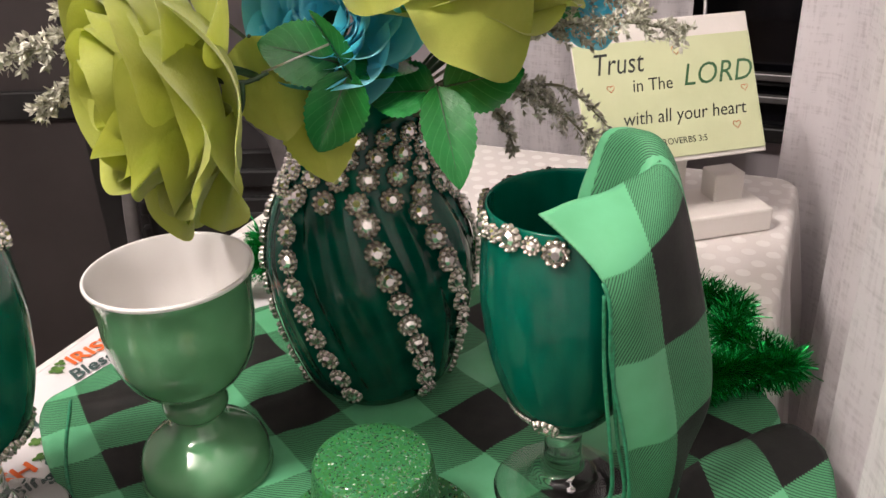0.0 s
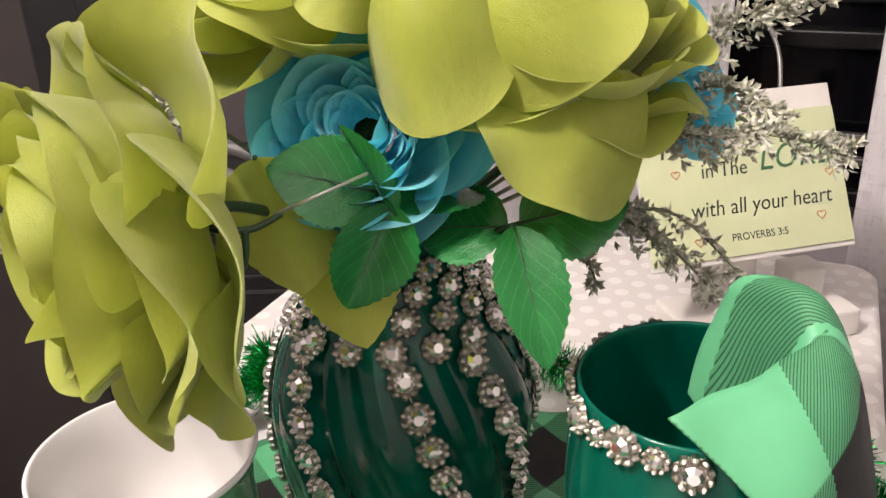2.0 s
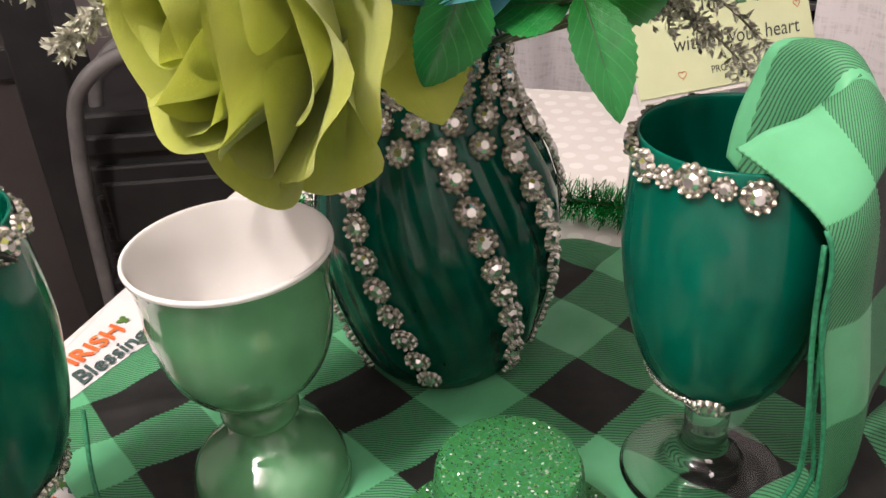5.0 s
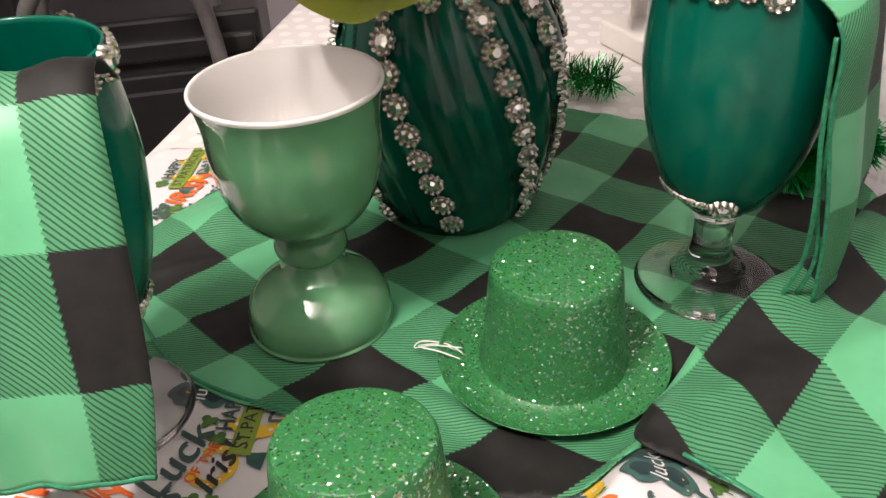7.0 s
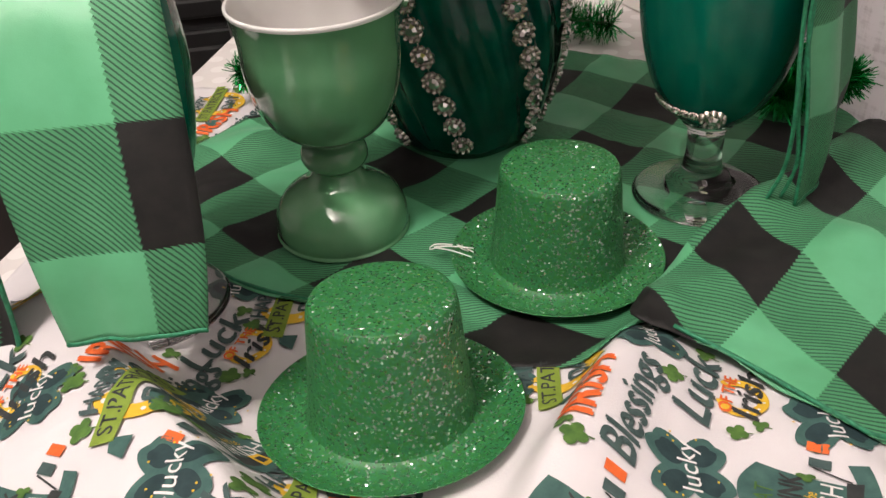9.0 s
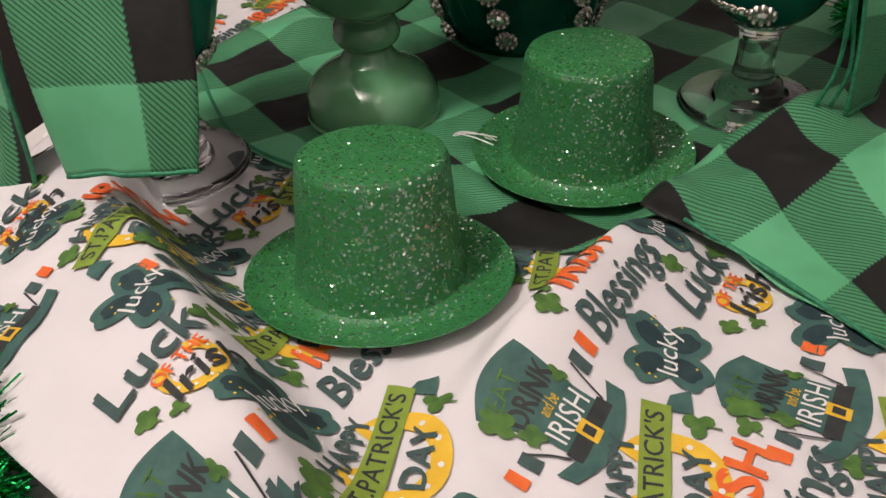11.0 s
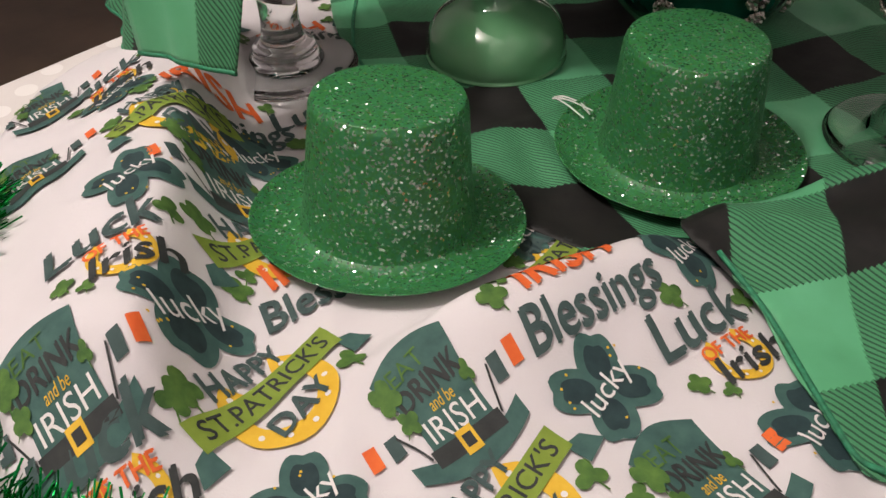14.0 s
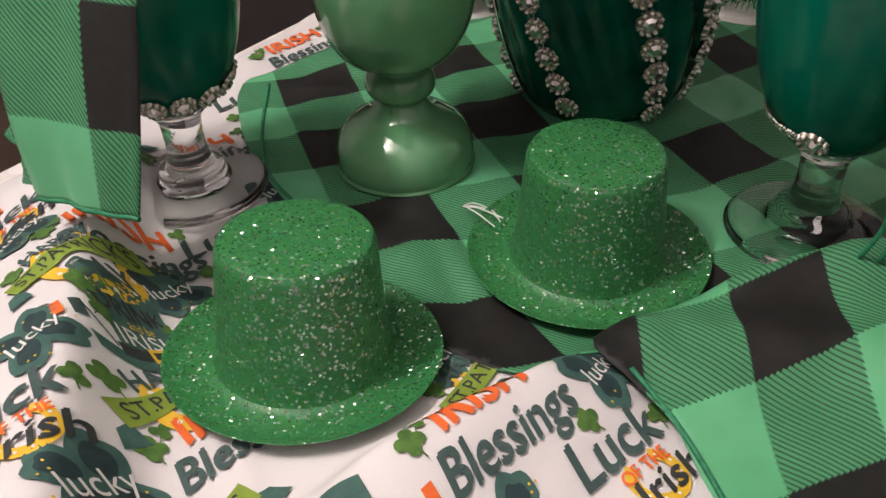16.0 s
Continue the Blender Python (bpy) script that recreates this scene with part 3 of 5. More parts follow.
    def horseshoe(self, x, y, r, turn=90):
        def edge(rad):
            return lambda t: (x + rad * math.cos(radians(turn + 30 + 300 * t)), y + rad * 0.95 * math.sin(radians(turn + 30 + 300 * t)))
        self.strip(edge(r), edge(r * 0.62), GOLD, 0, 26, 3)
        for k in range(9):
            a = radians(turn + 45 + 270 * k / 8)
            self.disc(x + r * 0.81 * math.cos(a), y + r * 0.77 * math.sin(a), r * 0.055, WHITE, 1, 8)

    def done(self, name):
        v = np.array(self.v)
        v[:, 2] += print_z(v[:, 0], v[:, 1])
        keep = inside(v[:, 0], v[:, 1], PRINT_POLY)
        fm = [(f, m) for f, m in zip(self.f, self.m) if all(keep[i] for i in f)]
        if fm:
            part(name, mesh_of(name, v, [f for f, _ in fm], PRINTS, smooth=True, mat_ids=[m for _, m in fm]), print_cloth)


def motif_hat(x, y, deg):
    k = Ink(x, y, deg, 0.84, 1.60)
    side = lambda t: 0.0165 + 0.003 * t - 0.002 * math.sin(math.pi * t)
    k.strip(lambda t: (-side(t), -0.013 + 0.032 * t), lambda t: (side(t), -0.013 + 0.032 * t + 0.0), TEAL, 0, 10, 8)
    k.strip(lambda t: (-0.0195 + 0.039 * t, 0.0185), lambda t: (-0.0195 + 0.039 * t, 0.019 + 0.005 * math.sin(math.pi * t)), TEAL, 0, 10, 1)
    k.quad(-0.0178, -0.0135, 0.0178, -0.0085, BLACK, 2)
    k.strip(lambda t: (-0.028 + 0.056 * t, -0.0195 + 0.005 * (2 * t - 1) ** 2), lambda t: (-0.028 + 0.056 * t, -0.0135 + 0.005 * (2 * t - 1) ** 2), TEAL, 1, 14, 1)
    k.quad(-0.0045, -0.0145, 0.0035, -0.0075, GOLD, 3)
    k.quad(-0.0028, -0.0128, 0.0018, -0.0092, BLACK, 4)
    k.word("EAT", -0.004, 0.0155, 0.0085, GREEN, 2, width=0.017)
    k.word("DRINK", 0.0, 0.0075, 0.0105, BLACK, 2, fat=0.05, width=0.031)
    k.word("and be", 0.0, 0.0018, 0.0055, GOLD, 2, shear=0.2, width=0.012)
    k.word("IRISH", 0.0, -0.0045, 0.0098, WHITE, 2, width=0.027)
    k.clover(-0.0175, 0.013, 0.0058, GREEN, 4, 60, level=3)
    k.clover(-0.0165, 0.002, 0.004, GREEN, 4, 20, level=3)
    k.clover(0.0155, 0.0035, 0.003, GREEN, 3, 70, level=3)
    for s in (-1, 1):
        x0 = 0.0275 * s
        k.strip(lambda t: (0.018 * s + s * 0.006 * t, -0.010 + 0.012 * t), lambda t: (0.0188 * s + s * 0.006 * t, -0.0105 + 0.012 * t), BLACK, 1, 4, 1)
        k.quad(x0 - 0.003, -0.004, x0 + 0.003, 0.003, SLATE, 0, 0.001)
        k.quad(x0 - 0.003 + s * 0.010, -0.003, x0 + 0.003 + s * 0.010, 0.004, RED, 0, 0.001)
    k.done("top_hat_print")


def motif_lucky(x, y, deg, r=0.0196):
    k = Ink(x, y, deg)
    for i in range(4):
        a0 = radians(45 + 90 * i)
        for tone, f, lv in ((TEAL, 1.0, 0), (NAVY, 0.58, 1)):
            def fun(q, a, a0=a0, f=f):
                heart = 0.58 + 0.06 * math.cos(2 * a) - 0.16 * math.exp(-(a / 0.35) ** 2) - 0.16 * math.exp(-((a - 2 * math.pi) / 0.35) ** 2)
                rr = r * q * f * heart
                px, py = r * 0.56 + rr * math.cos(a), rr * math.sin(a) * 0.86
                return px * math.cos(a0) - py * math.sin(a0), px * math.sin(a0) + py * math.cos(a0)
            k.blob(fun, tone, lv, 28, 6)
    k.word("lucky", 0, 0, 0.0125, WHITE, 3, width=0.027, shear=0.15)
    rng = random.Random(int((x * 7919 + y * 104729) * 1000))
    for _ in range(9):
        a, d = rng.uniform(0, 6.28), rng.uniform(0.012, 0.020)
        k.disc(d * math.cos(a), d * math.sin(a), 0.0006, GOLD, 2, 6)
    k.done("shamrock_print")


def motif_happy(x, y, deg):
    k = Ink(x, y, deg, 1.08)
    k.horseshoe(0.0, -0.002, 0.0215)
    k.word("HAPPY", -0.001, 0.0145, 0.0125, SLATE, 3, width=0.033, fat=0.05)
    k.strip(lambda t: (-0.033 + 0.066 * t, -0.0020), lambda t: (-0.033 + 0.066 * t, 0.0090), OLIVE, 2, 16, 3)
    for s in (-1, 1):
        k.strip(lambda t: (s * (0.031 + 0.011 * t), -0.010 + 0.001 * t), lambda t: (s * (0.031 + 0.011 * t - 0.004 * t), 0.0005 - 0.002 * t), TEAL, 1, 4, 2)
    k.word("ST.PATRICK'S", 0.0, 0.0035, 0.0098, BLACK, 3, width=0.058, fat=0.015)
    k.word("DAY", 0.001, -0.011, 0.0135, SLATE, 3, width=0.026, fat=0.05)
    k.clover(-0.0235, 0.0165, 0.005, GREEN, 4, 70)
    k.clover(0.0265, -0.0115, 0.0055, GREEN, 3, 60)
    k.done("horseshoe_print")


def motif_blessings(x, y, deg):
    k = Ink(x, y, deg, 1.24)
    k.word("IRISH", 0.002, 0.010, 0.0185, RED, 1, width=0.037, fat=0.055)
    k.word("Blessings", 0.0, -0.0075, 0.0190, SLATE, 1, shear=0.25, width=0.056, fat=0.045)
    k.clover(-0.028, 0.008, 0.0048, GREEN, 4, 80)
    k.clover(-0.0215, 0.014, 0.0035, GREEN, 3, 40)
    k.clover(0.027, -0.017, 0.0042, GREEN, 4, 100)
    k.clover(0.0275, 0.0145, 0.0038, GREEN, 3, 50)
    k.done("blessing_print")


def motif_luck(x, y, deg):
    k = Ink(x, y, deg, 1.10)
    k.horseshoe(0.002, -0.009, 0.0125)
    k.word("Luck", -0.002, 0.009, 0.0235, SLATE, 2, shear=0.2, width=0.045, fat=0.05)
    k.word("OF THE", 0.002, -0.0035, 0.0080, RED, 2, width=0.024, fat=0.05)
    k.word("Irish", 0.004, -0.0125, 0.0165, BLACK, 2, shear=0.25, width=0.033, fat=0.05)
    k.clover(-0.020, -0.010, 0.0042, GREEN, 4, 80)
    k.clover(-0.0135, -0.0185, 0.0032, GREEN, 3, 60)
    k.clover(0.026, 0.010, 0.0045, GREEN, 3, 60)
    k.done("luck_print")


for x, y in ((-0.0800, 0.1760), (0.0170, 0.1800), (-0.2000, 0.1210), (-0.2254, 0.2663), (-0.3761, 0.3070), (-0.3129, 0.2314), (0.1071, 0.1798), (-0.0991, 0.0598)):
    motif_hat(x, y, 58)
for x, y in ((-0.0280, 0.2070), (-0.1111, 0.1262), (-0.1840, 0.1740), (0.0468, 0.2202), (-0.0134, 0.2908), (-0.2410, 0.2220), (-0.2405, 0.3106),
             (-0.2282, 0.4222), (-0.2623, 0.4876), (-0.3148, 0.3008), (-0.0877, 0.2991), (-0.2592, 0.5932), (0.2280, 0.4610), (-0.0136, 0.0897)):
    motif_lucky(x, y, 77)
for x, y in ((-0.1440, 0.1640), (-0.0440, 0.1460), (-0.1883, 0.2431), (-0.2620, 0.2826), (-0.1961, 0.3969), (-0.0616, 0.2960), (-0.2490, 0.6937), (0.0467, 0.1398), (-0.3458, 0.4044)):
    motif_happy(x, y, 76)
for x, y in ((-0.0500, 0.2430), (-0.1585, 0.2290), (-0.0106, 0.1299), (-0.2676, 0.3217), (-0.2895, 0.4425), (-0.2390, 0.6484), (0.2231, 0.5062), (-0.2943, 0.6134)):
    motif_blessings(x, y, 57)
for x, y in ((0.0070, 0.2500), (-0.1734, 0.1073), (-0.2215, 0.1810), (-0.2310, 0.3620), (-0.3369, 0.3169), (0.1979, 0.4309), (-0.2944, 0.5229)):
    motif_luck(x, y, 57)

# ---------------------------------------------------------------- plaid cloth


def plaid_uv(x, y):
    x, y = 0.9953 * x - 0.0039 * y - 0.0034, 0.9947 * y + 0.0050 * x + 0.0109
    return -3.565 + 5.049 * x + 6.361 * y + 4.69 * x * y, 3.759 + 0.248 * x - 7.497 * y + 10.877 * x * y


def plaid_z(x, y):
    z = print_z(x, y) + 0.0020
    k = calm(x, y)
    z = z + 0.0011 * k * (1 + np.sin(55 * x + 80 * y) * np.sin(60 * x - 35 * y + 0.5))
    z = z + k * (creases(x, y, 1.1, 0.05, 0.27) + creases(x, y, 0.8, -0.02, 0.13))
    near = np.exp(-((x + 0.088) / 0.035) ** 2 - ((y - 0.372) / 0.035) ** 2)
    z = z + near * 0.0016 * (1 + np.sin(210 * x + 160 * y))
    back = np.exp(-((x + 0.220) / 0.04) ** 2 - ((y - 0.595) / 0.03) ** 2)
    return z + 0.012 * back


PLAID_POLY = round_poly([(-0.2917, 0.5786), (-0.2413, 0.6286), (-0.1647, 0.6986), (-0.0440, 0.7282), (0.0765, 0.7175), (0.1216, 0.6821), (0.1766, 0.6115), (0.2567, 0.5407),
                         (0.2262, 0.4504), (0.1053, 0.3705), (0.0348, 0.3357), (-0.0105, 0.3088), (-0.0507, 0.2909), (-0.1039, 0.3083), (-0.1379, 0.3436), (-0.1740, 0.3780), (-0.2101, 0.4023), (-0.2381, 0.4266), (-0.2751, 0.4689), (-0.3120, 0.5335)])
scarf = tagged(sheet("plaid_scarf", PLAID_POLY, 0.004, plaid_z, M_PLAID, plaid_uv),
               "green and black buffalo plaid satin scarf spread under the vase", "scarf", "plaid satin cloths")


def lap_uv(x, y):
    dx, dy = x - 0.0680, y - 0.3465
    return 10.2 * dx + 2.2 * dy, 5.85 * dx - 7.68 * dy


def lap_z(x, y):
    z = np.maximum(plaid_z(x, y) * 0.4, print_z(x, y) * 0.6) + 0.0062
    z = z + hill(x, y, 0.015, 0.320, 0.10, 0.335, 0.012, 0.022, 0.030)
    z = z + hill(x, y, 0.055, 0.385, 0.17, 0.445, 0.016, 0.014, 0.030)
    z = z + hill(x, y, 0.13, 0.36, 0.20, 0.30, 0.010, 0.03, 0.03)
    z = z + creases(y * 0.9, x + 0.2, 1.2, 0.2, 0.0)
    return z + 0.001 * (1 + np.sin(95 * x - 70 * y))


LAP_POLY = round_poly([(-0.0256, 0.3028), (0.0097, 0.3358), (0.0450, 0.3709), (0.1054, 0.4027), (0.1658, 0.4356), (0.2415, 0.5056), (0.2685, 0.4703), (0.2207, 0.3297), (0.1551, 0.2446),
                       (0.0947, 0.2158), (0.0645, 0.1978), (0.0465, 0.2221), (0.0195, 0.2755)])
lap = tagged(sheet("plaid_scarf", LAP_POLY, 0.004, lap_z, M_PLAID, lap_uv),
             "folded-over corner of a green and black plaid satin scarf", "scarf", "plaid satin cloths")


def hem_along(parent, points, zfun, r=0.0013):
    path = smooth_path([(x, y, float(zfun(np.array([x]), np.array([y]))[0]) + 0.0012) for x, y in points], 6)
    part("hem", tube("hem", path, r, M_HEM, seg=6), parent, "dark green overlocked hem")


hem_along(lap, [(0.2409, 0.3498), (0.1833, 0.2797), (0.1249, 0.2307), (0.0826, 0.2088), (0.0625, 0.2059), (0.0495, 0.2210), (0.0245, 0.2664), (0.0005, 0.2927)], lap_z)
hem_along(scarf, [(-0.2879, 0.5414), (-0.2640, 0.4770), (-0.2391, 0.4326), (-0.2080, 0.4053), (-0.1730, 0.3810), (-0.1379, 0.3476)], plaid_z)

UNDER_POLY = round_poly([(-0.2016, 0.0612), (-0.2638, 0.1367), (-0.2698, 0.1619), (-0.2366, 0.1648), (-0.1714, 0.0963)])
under = tagged(sheet("plaid_napkin", UNDER_POLY, 0.004, lambda x, y: -0.0070 + 0 * x, M_PLAID, lambda x, y: (9 * (x * 0.93 + y * 0.37), 9 * (y * 0.93 - x * 0.37))),
               "green and black plaid napkin peeping out under the printed cloth", "napkin", "plaid satin cloths")


# ---------------------------------------------------------------- glassware


def gem_mesh():
    """A cut stone: flat table, sloping facets."""
    vs, fs, n = [], [], 8
    for r, z in ((1.0, 0.0), (0.92, 0.45), (0.52, 0.8)):
        vs += [(r * math.cos(2 * math.pi * k / n), r * math.sin(2 * math.pi * k / n), z) for k in range(n)]
    for i in range(2):
        for k in range(n):
            k2 = (k + 1) % n
            fs.append((i * n + k, i * n + k2, (i + 1) * n + k2, (i + 1) * n + k))
    fs.append(tuple(2 * n + k for k in range(n)))
    return mesh_of("stone", vs, fs, M_CRYSTAL, smooth=False)


def setting_mesh():
    """A round setting whose rim is a ring of ten beads."""
    vs, fs, n = [], [], 60
    rings = ((0.42, 0.10), (0.56, 0.12), (0.66, 0.30), (0.80, 0.42), (0.94, 0.30), (1.02, 0.02))
    for r, z in rings:
        for k in range(n):
            a = 2 * math.pi * k / n
            bead = abs(math.cos(5 * a)) ** 0.7
            rr = r * (1 - 0.16 * (1 - bead) * (1 if r > 0.9 else 0)) + (0.05 * (1 - bead) if 0.6 < r < 0.7 else 0)
            vs.append((rr * math.cos(a), rr * math.sin(a), z * (0.25 + 0.75 * bead)))
    for i in range(len(rings) - 1):
        for k in range(n):
            k2 = (k + 1) % n
            fs.append((i * n + k, i * n + k2, (i + 1) * n + k2, (i + 1) * n + k))
    fs.append(tuple(range(n))[::-1])
    return mesh_of("setting", vs, fs, M_SILVER, smooth=False)


GEM, SETTING = gem_mesh(), setting_mesh()


def medallion(parent, at, normal, r, along=(0, 0, 1)):
    m = frame_matrix(at, along, normal) @ Matrix.Diagonal((r, r, r, 1))
    s = part("medallion", SETTING, parent, m=m)
    g = part("stone", GEM, s, m=Matrix.Diagonal((0.56, 0.56, 0.62, 1)))
    return s


def radius_at(profile, z):
    for (r0, z0), (r1, z1) in zip(profile, profile[1:]):
        if z0 <= z <= z1 and z1 > z0:
            return r0 + (r1 - r0) * (z - z0) / (z1 - z0)
    return profile[-1][0]


def normal_at(profile, z, a):
    s = (radius_at(profile, min(z + 0.004, profile[-1][1])) - radius_at(profile, max(z - 0.004, profile[0][1]))) / 0.008
    return Vector((math.cos(a), math.sin(a), -s)).normalized()


def on_body(profile, z, a, out=0.0006):
    r = radius_at(profile, z) + out
    return Vector((r * math.cos(a), r * math.sin(a), z))


BOWL = curve_profile([(0.010, 0.056), (0.024, 0.061), (0.037, 0.080), (0.0455, 0.107), (0.0498, 0.138), (0.0503, 0.155), (0.0490, 0.178), (0.0468, 0.200)], 6)


def build_goblet(at, turn, label, rim_arc, foot_arc):
    g = thing("goblet", label, "goblet", at, "rhinestone goblets")
    inner = [(max(r - 0.0018, 0.0), z + (0.004 if i == 0 else 0.0)) for i, (r, z) in enumerate(BOWL)]
    body = BOWL + [(0.0460, 0.2010)] + inner[::-1] + [(0.0, 0.061)]
    part("bowl", lathe("bowl", [(0.0, 0.054)] + body, M_TEAL, 72), g, "glossy teal painted bowl")
    stem = curve_profile([(0.0, 0.0005), (0.0400, 0.0005), (0.0422, 0.0024), (0.0400, 0.0046), (0.0250, 0.0068), (0.0205, 0.0105), (0.0185, 0.0160), (0.0135, 0.0195), (0.0125, 0.0240),
                          (0.0115, 0.0330), (0.0125, 0.0480), (0.0165, 0.0555), (0.0, 0.0557)], 5)
    part("stem", lathe("stem", stem, M_GLASS, 64), g, "clear glass stem and foot")
    for k in range(rim_arc[2]):
        a = radians(rim_arc[0] + (rim_arc[1] - rim_arc[0]) * k / max(rim_arc[2] - 1, 1))
        z = 0.1935 + 0.0015 * math.sin(k * 1.7)
        medallion(g, on_body(BOWL, z, a), normal_at(BOWL, z, a), 0.0080 if k % 2 == 0 else 0.0056)
    for k in range(foot_arc[2]):
        a = radians(foot_arc[0] + (foot_arc[1] - foot_arc[0]) * k / max(foot_arc[2] - 1, 1))
        z = 0.0715
        medallion(g, on_body(BOWL, z, a), normal_at(BOWL, z, a), (0.0084 if k == 0 else 0.0036) if foot_arc[2] > 6 else 0.0076)
    g.rotation_euler = (0, 0, radians(turn))
    g.scale = (1.02, 1.02, 1.022)
    return g


GR, GR_NAPKIN = Vector((0.0838, 0.4430, -0.0010)), Vector((0.0775, 0.4385, 0.0135))
GD, GD_NAPKIN = Vector((-0.2759, 0.4068, -0.0005)), Vector((-0.2759, 0.4068, -0.0005))
build_goblet(GR, 0, "teal painted stem glass with rhinestone trim and a draped napkin", (100, 256, 11), (246, 170, 9))
build_goblet(GD, 0, "teal painted stem glass with rhinestone trim beside the plaid napkin", (-80, 130, 13), (-75, 60, 6))


def build_china_goblet():
    g = thing("china_goblet", "jade green glazed china goblet with a white inside", "goblet", (-0.1575, 0.4655, -0.0015))
    g.scale = (1.032, 1.032, 1.06)
    out = curve_profile([(0.0, 0.066), (0.020, 0.0665), (0.033, 0.074), (0.042, 0.090), (0.0455, 0.110), (0.0458, 0.126), (0.0475, 0.138), (0.0496, 0.1445)], 6)
    part("bowl", lathe("bowl", out, M_MILK, 80), g)
    inner = curve_profile([(0.0496, 0.1445), (0.0500, 0.1462), (0.0492, 0.1472), (0.0474, 0.1455), (0.0440, 0.132), (0.0430, 0.112), (0.0395, 0.093), (0.0300, 0.078), (0.012, 0.071), (0.0, 0.0705)], 5)
    part("lining", lathe("lining", inner, M_WHITE, 80), g, "glossy white glazed inside and lip")
    foot = curve_profile([(0.0, 0.0005), (0.0395, 0.0005), (0.0420, 0.0035), (0.0424, 0.0090), (0.0408, 0.0170), (0.0362, 0.0245), (0.0280, 0.0305), (0.0198, 0.0355), (0.0155, 0.0410),
                          (0.0150, 0.0440), (0.0195, 0.0480), (0.0208, 0.0530), (0.0190, 0.0590), (0.0150, 0.0630), (0.0170, 0.0670), (0.0, 0.0675)], 5)
    part("foot", lathe("foot", foot, M_MILK, 80), g)


build_china_goblet()

VP = curve_profile([(0.0483, -0.0041), (0.0520, 0.0000), (0.0584, 0.0103), (0.0663, 0.0328), (0.0740, 0.0636), (0.0780, 0.0974), (0.0769, 0.1179), (0.0716, 0.1384), (0.0626, 0.1589), (0.0530, 0.1764), (0.0472, 0.1928),
                    (0.0456, 0.2071), (0.0477, 0.2256), (0.0520, 0.2379)], 6)
VASE = Vector((-0.0498, 0.5847, -0.0007))


def build_vase():
    g = thing("vase", "dark green fluted vase hung with rhinestone chains", "vase", VASE)
    inner = [(r - 0.003, z) for r, z in VP[::-1][:30]]
    me = lathe("body", [(0.0, -0.0041)] + VP + [(0.0507, 0.2394)] + inner + [(0.0, inner[-1][1])], M_VASE, 216, 20, 0.030, 0.75, (0.004, 0.179))
    part("body", me, g, "glossy dark teal green fluted glass")
    # the chains wind down the flutes from a collar round the neck
    for start, d in ((-134.5, 0.1625), (-81, 0.1555), (-46, 0.1575), (-6, 0.160), (38, 0.160), (83, 0.160), (128, 0.160), (177, 0.160)):
        a0 = radians(start)
        zs = []
        while d > 0.002:
            zs.append(d)
            d -= 0.0186 * (0.62 + 0.38 * abs(normal_at(VP, d, 0).x))
        prev = None
        for i, z in enumerate(zs):
            a = a0 + 0.62 * (1 - z / 0.148)
            p = on_body(VP, z, a, 0.0012)
            medallion(g, p, normal_at(VP, z, a), 0.0098 - 0.0016 * i / len(zs))
            if prev is not None:
                part("link", tube("link", [prev, p], 0.0005, M_SILVER, seg=5), g)
            prev = p
    # the net round the neck
    for j, z in enumerate((0.1680, 0.1820, 0.1955, 0.2085)):
        for k in range(16):
            a = radians(-133 + 22.5 * (k + 0.5 * (j % 2))) - 0.05 * j
            medallion(g, on_body(VP, z, a, 0.0012), normal_at(VP, z, a), 0.0089 - 0.0004 * j)


build_vase()


# ---------------------------------------------------------------- hats


def build_hat(at, turn, lean):
    h = thing("party_hat", "small green glitter party top hat lying on the cloth", "hat", at, "glitter hats")
    h.rotation_euler = (radians(lean[0]), radians(lean[1]), radians(turn))
    crown = curve_profile([(0.0420, 0.0035), (0.0405, 0.010), (0.0378, 0.036), (0.0358, 0.0590), (0.0345, 0.0645), (0.0312, 0.0665), (0.012, 0.0672), (0.0, 0.0672)], 6)
    part("crown", lathe("crown", crown, M_GLITTER, 72), h)
    prof = curve_profile([(0.0420, 0.0040), (0.0455, 0.0024), (0.0515, 0.0024), (0.0590, 0.0036), (0.0645, 0.0060), (0.0650, 0.0054), (0.0600, 0.0022), (0.0515, 0.0008), (0.0435, 0.0008), (0.0410, 0.0030)], 5)
    part("brim", lathe("brim", prof, M_GLITTER, 96), h)
    return h


build_hat((-0.1495, 0.2800, 0.0060), 0, (-7.5, 1.0))
build_hat((-0.0315, 0.3930, -0.0012), 0, (-1.0, 0.5))


def build_elastic():
    e = thing("elastic_loop", "loop of thin white elastic thread beside a hat", "thread", (-0.004, 0.012, -0.009))
    for pts in (((-0.0770, 0.3950, 0.0150), (-0.0930, 0.4000, 0.0160), (-0.1030, 0.4050, 0.0120), (-0.0980, 0.4110, 0.0110), (-0.0850, 0.4030, 0.0130), (-0.0780, 0.3910, 0.0150)),
                ((-0.0800, 0.3860, 0.0150), (-0.0910, 0.3930, 0.0170), (-0.1010, 0.4010, 0.0160), (-0.0890, 0.4050, 0.0120), (-0.0800, 0.3970, 0.0120))):
        part("thread", tube("thread", smooth_path(pts), 0.00045, M_WHITE, seg=6), e)


build_elastic()


# ---------------------------------------------------------------- napkins


